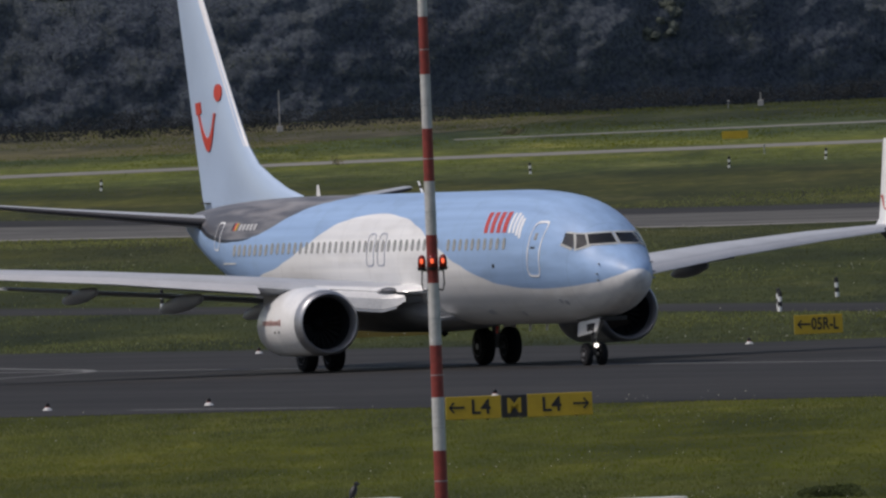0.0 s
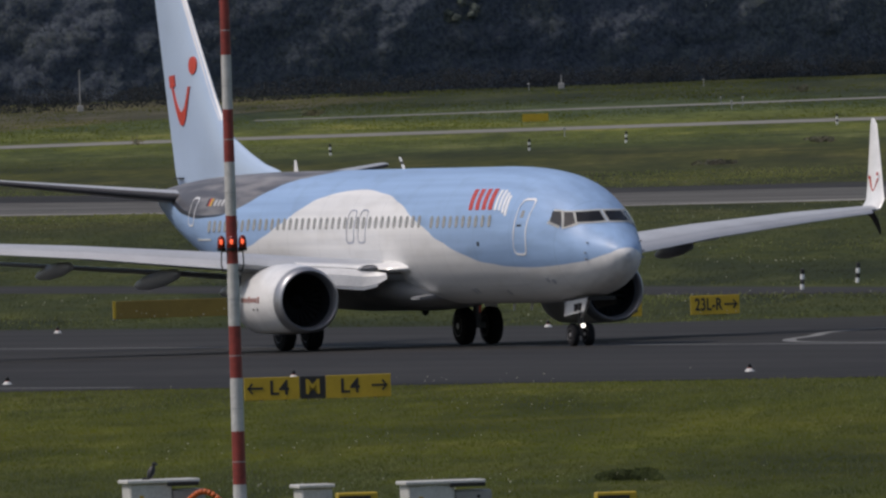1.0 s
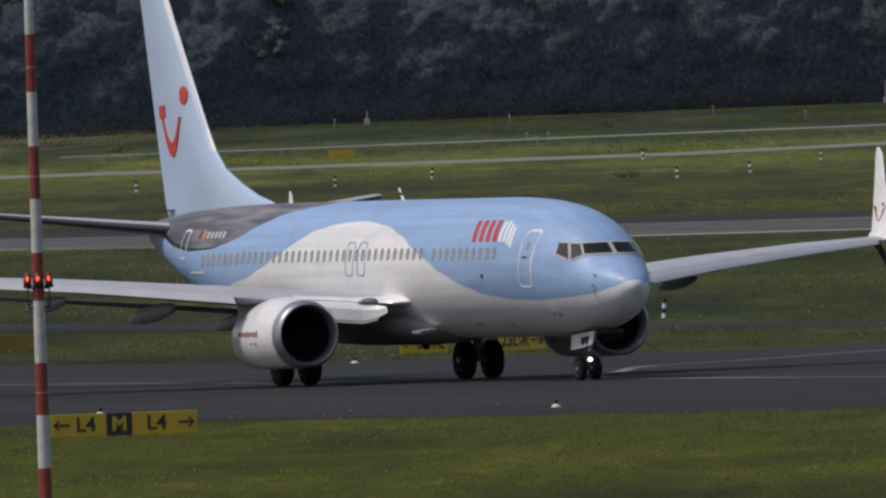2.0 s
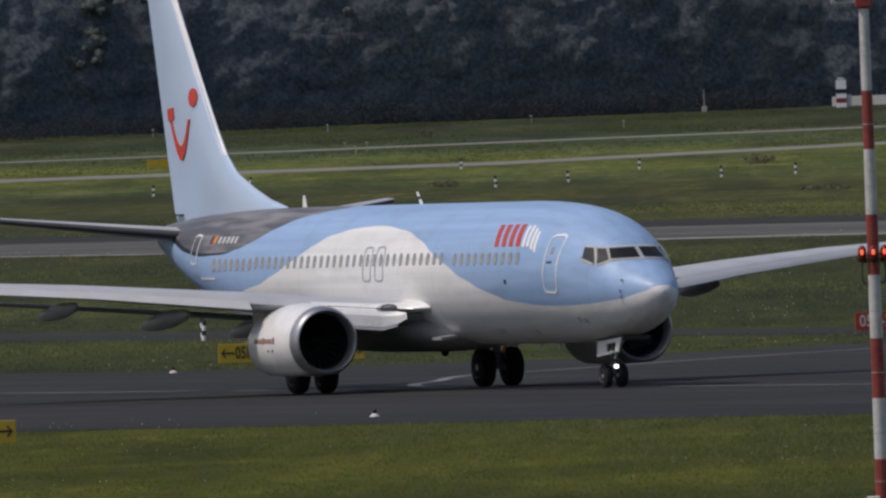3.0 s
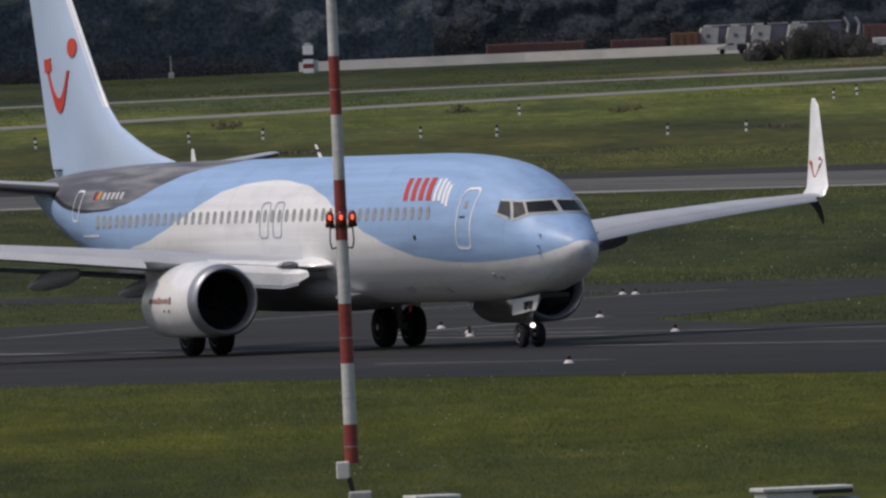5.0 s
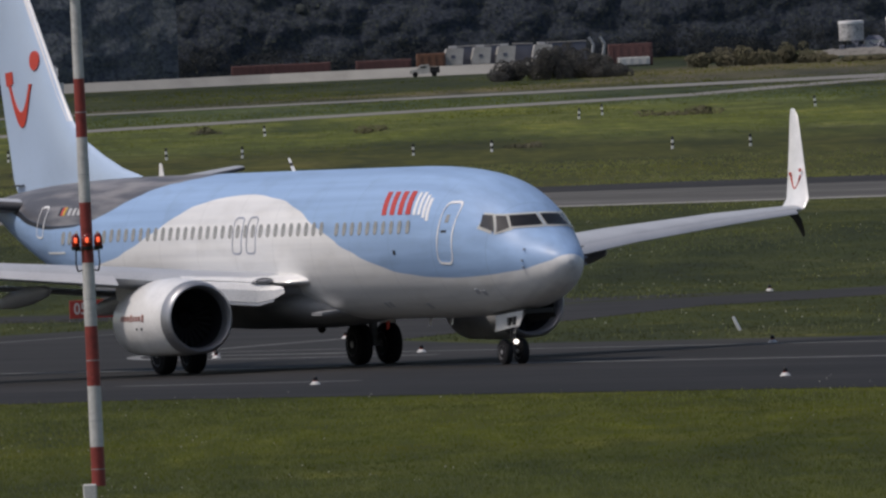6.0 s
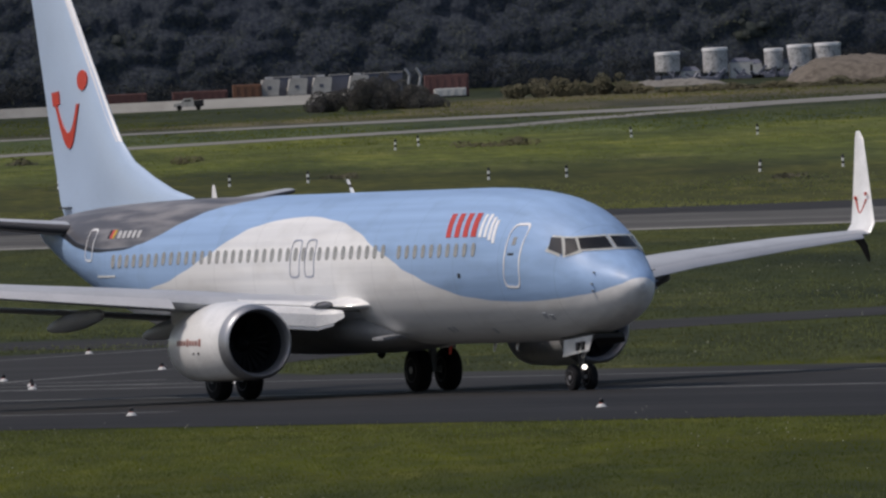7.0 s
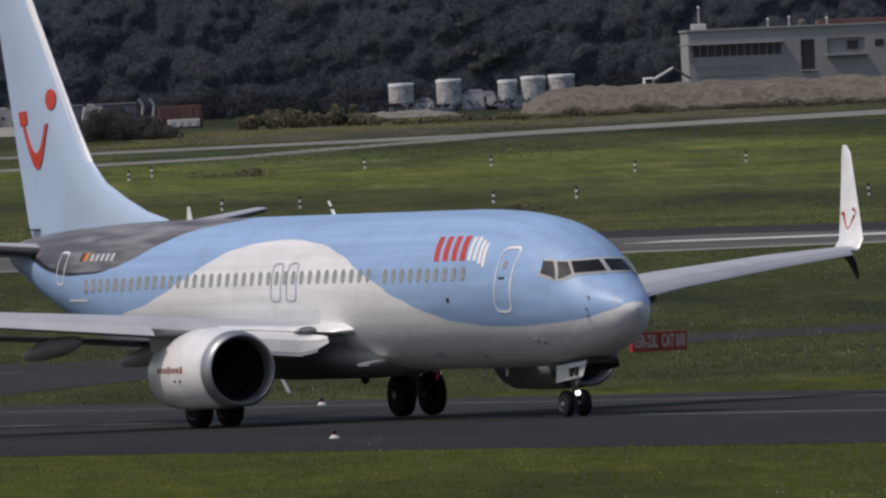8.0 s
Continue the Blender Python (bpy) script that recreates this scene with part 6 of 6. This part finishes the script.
shrubs("meadow_bushes", "small dark low bushes scattered on the meadow", [(-63.2, 1724, 1.0, 0.8), (5.2, 1680, 2.6, 0.7), (56.5, 1717, 2.4, 0.9), (53.5, 1716, 3, 0.5), (-56, 1900, 2, 0.6), (-15, 1605, 2, 0.4), (40, 1560, 2, 0.4),
       (-20, 1990, 1.4, 0.7), (33, 1690, 2.2, 0.6), (22, 1730, 2, 0.5), (-44, 1440, 2, 0.4), (64, 1460, 2, 0.4), (-20, 1500, 3, 0.35), (9, 1520, 2.4, 0.3)],
       M_WEED, 3400, 0.10, 8)
shrubs("low_bush", "low dark green plant in the meadow", [(-8.2, 470, 1.1, 0.3)], grassy("plant_leaves", (0.05, 0.065, 0.02), (0.04, 0.052, 0.016), (0.07, 0.08, 0.03), 0.5, 1.0, True), 2600, 0.022, 18)

# ---- long grass and flowers ----


def taxi_mask(x, y):
    """True on the paving: by distance along and across the taxi line."""
    dx, dy = x - START.x, y - START.y
    u, v = dx * AHEAD.x + dy * AHEAD.y, dx * PORT.x + dy * PORT.y
    near = np.interp(u, [p[0] for p in TAXI_NEAR], [p[1] for p in TAXI_NEAR])
    far = np.interp(u, (-900, -52, -44, 18, 40, 600), (24, 24, 33, 28, 21.5, 21))
    on = (v > near - 0.3) & (v < far + 0.3)
    c0 = np.interp(v, (24, 34, 52, 78, 112, 255), (-52, -44, -58, -70, -90, -240))
    c1 = np.interp(v, (28, 36, 64, 79, 106, 275), (18, 5, -39, -50, -68, -200))
    on |= (v > 21) & (v < 260) & (u > c0) & (u < c1)
    on |= (u < -66) & (v > 67) & (v < 77)
    on |= (y > np.interp(x, RUNWAY_X, RUNWAY_NEAR)) & (y < np.interp(x, RUNWAY_X, RUNWAY_FAR))
    t1 = np.interp(x, (-150, -60, -12, 23, 60), (1701, 1745, 1745, 1805, 1859))
    on |= (np.abs(y - t1) < 13) & (x < 60)
    t2 = np.interp(x, (-60, -26, 25, 53, 84, 119, 170), (1876, 1892, 1929, 1947, 1965, 2036, 2142))
    on |= (np.abs(y - t2) < np.interp(x, (-26, 53, 84, 119), (9, 15, 22, 30))) & (x > -60)
    return on


def tufts(name, label, y0, y1, count, h, w, material, seed, patchy=0.0):
    rng = np.random.default_rng(seed)
    y = np.sqrt(rng.uniform(y0 ** 2, y1 ** 2, count)) if y1 < 1000 else rng.uniform(y0, y1, count)
    x = y * np.tan(np.radians(rng.uniform(-3.35, 3.75, count)))
    keep = ~taxi_mask(x, y)
    if patchy:
        f = np.sin(x * 0.21 + 2.0 * np.sin(y * 0.013)) + np.sin(y * 0.045 + 1.3 * np.sin(x * 0.11)) + rng.normal(scale=0.8, size=count)
        keep &= f > patchy
    if name == "far_grass":
        keep &= y + 30 * np.sin(x * 0.07) + rng.normal(scale=12, size=count) > 1610 - 2.2 * np.maximum(0, x - 40)
    x, y = x[keep], y[keep]
    n = len(x)
    z = np.interp(y, RISE_Y, RISE_Z)
    verts = np.empty((n, 2, 3, 3))
    for b in range(2):
        a = rng.uniform(0, 2 * np.pi, n)
        hh = h * rng.uniform(0.45, 1.25, n)
        ww = w * rng.uniform(0.6, 1.3, n)
        ox, oy = rng.normal(scale=w * 0.9, size=n), rng.normal(scale=w * 0.9, size=n)
        lx, ly = rng.normal(scale=0.45, size=n) * hh, rng.normal(scale=0.3, size=n) * hh
        verts[:, b, 0] = np.stack([x + ox - ww * np.cos(a), y + oy - ww * np.sin(a), z - 0.02], 1)
        verts[:, b, 1] = np.stack([x + ox + ww * np.cos(a), y + oy + ww * np.sin(a), z - 0.02], 1)
        verts[:, b, 2] = np.stack([x + ox + lx, y + oy + ly, z + hh], 1)
    me = bpy.data.meshes.new(name)
    me.from_pydata(verts.reshape(-1, 3).tolist(), [], np.arange(n * 6).reshape(-1, 3).tolist())
    me.materials.append(material)
    return tagged(new(name, me), label, "grass", kind="stuff")


M_GRASS = grassy("grass_blades", (0.132, 0.150, 0.009), (0.103, 0.127, 0.007), (0.165, 0.158, 0.022), 0.03, 1.0, True, True, patch=(0.55, 0.055))
M_MOWN = grassy("mown_grass", (0.070, 0.072, 0.007), (0.052, 0.054, 0.005), (0.122, 0.110, 0.024), 0.03, 1.0, True, True, patch=(0.3, 0.03))
M_DRY = grassy("seed_heads", (0.25, 0.27, 0.115), (0.21, 0.23, 0.08), (0.30, 0.30, 0.17), 0.05, 1.0, True, True)
M_FLOWER = surface("white_petals", (0.42, 0.42, 0.33), 0.7, vary=0.3)
tufts("near_grass", "long green meadow grass beside the taxiway", 425, 690, 330000, 0.050, 0.007, M_GRASS, 1)
tufts("middle_grass", "green grass between taxiway and runway", 690, 1290, 150000, 0.060, 0.012, M_MOWN, 2)
tufts("seed_heads", "pale seed heads in patches of grass", 425, 680, 170000, 0.095, 0.0065, M_DRY, 4, 0.75)
tufts("far_seed_heads", "pale seed heads in grass by the runway", 700, 1450, 120000, 0.13, 0.014, M_DRY, 5, 1.05)

M_LUSH = grassy("lush_grass", (0.165, 0.185, 0.040), (0.140, 0.160, 0.032), (0.200, 0.205, 0.066), 0.02, 1.0, True, True)
tufts("far_grass", "bright yellow-green grass on the far meadow slope", 1450, 1765, 60000, 0.035, 0.07, M_LUSH, 11, -0.9)
tufts("far_pale_grass", "pale seeding grass beyond the runway", 1255, 1480, 70000, 0.10, 0.05, M_DRY, 12, 0.3)
tufts("upper_grass", "dull green grass on the upper meadow", 1765, 2150, 90000, 0.07, 0.06, M_GRASS, 13, -0.3)


def flowers(name, y0, y1, count, size, seed):
    rng = np.random.default_rng(seed)
    y = rng.uniform(y0, y1, count)
    x = y * np.tan(np.radians(rng.uniform(-3.3, 3.7, count)))
    keep = ~taxi_mask(x, y)
    f = np.sin(x * 0.33 + np.sin(y * 0.05)) + np.sin(y * 0.11 + 1.0) + rng.normal(scale=0.6, size=count)
    keep &= f > 1.35
    x, y = x[keep], y[keep]
    n = len(x)
    z = np.interp(y, RISE_Y, RISE_Z) + rng.uniform(0.12, 0.34, n)
    s = size * rng.uniform(0.5, 1.3, n)
    o = np.array(((1, 0, 0), (0, 1, 0), (-1, 0, 0), (0, -1, 0), (0, 0, 1), (0, 0, -1)), float)
    v = (np.stack([x, y, z], 1)[:, None] + o[None] * s[:, None, None]).reshape(-1, 3)
    f = np.array(((0, 1, 4), (1, 2, 4), (2, 3, 4), (3, 0, 4), (1, 0, 5), (2, 1, 5), (3, 2, 5), (0, 3, 5)))
    me = bpy.data.meshes.new(name)
    me.from_pydata(v.tolist(), [], (np.arange(n)[:, None, None] * 6 + f[None]).reshape(-1, 3).tolist())
    me.materials.append(M_FLOWER)
    return tagged(new(name, me), "small white meadow flowers in the grass", "flowers", kind="stuff")


flowers("white_flowers", 428, 690, 4200, 0.017, 7)
flowers("far_white_flowers", 690, 1350, 11000, 0.026, 8)


def motions():
    sway = {0: 0.15, 3.5: 0.15, 7: -0.15, 7.5: 0.15, 8: 0.5}        # degrees by which it leans on its legs
    walk(airliner, [(t, pose(*(START + AHEAD * run), sway.get(t, 0.0), 0, HEADING)) for t, run, *_ in TIMES])
    ts, runs = [r[0] for r in TIMES], [r[1] for r in TIMES]
    for tyre, hub, r in WHEELS:
        rows = []
        for k in range(241):
            turn = float(np.interp(k / 30, ts, runs)) / r
            rows.append((k / 30, Matrix.Translation(hub) @ Matrix.Rotation(turn, 4, "Y")))
        walk(tyre, rows)
    # the pickup crosses the far ground at an even pace
    pace, y = 4.6, 2193
    walk(pickup_truck, [(t, pose(75.2 - pace * t, y, height(y))) for t in (0, 2, 4, 6, 8)])
    for wheel in PICKUP_WHEELS:
        hub = wheel.location.copy()
        walk(wheel, [(k / 30, Matrix.Translation(hub) @ Matrix.Rotation(-pace * k / 30 / 0.24, 4, "Y")) for k in range(241)])


motions()
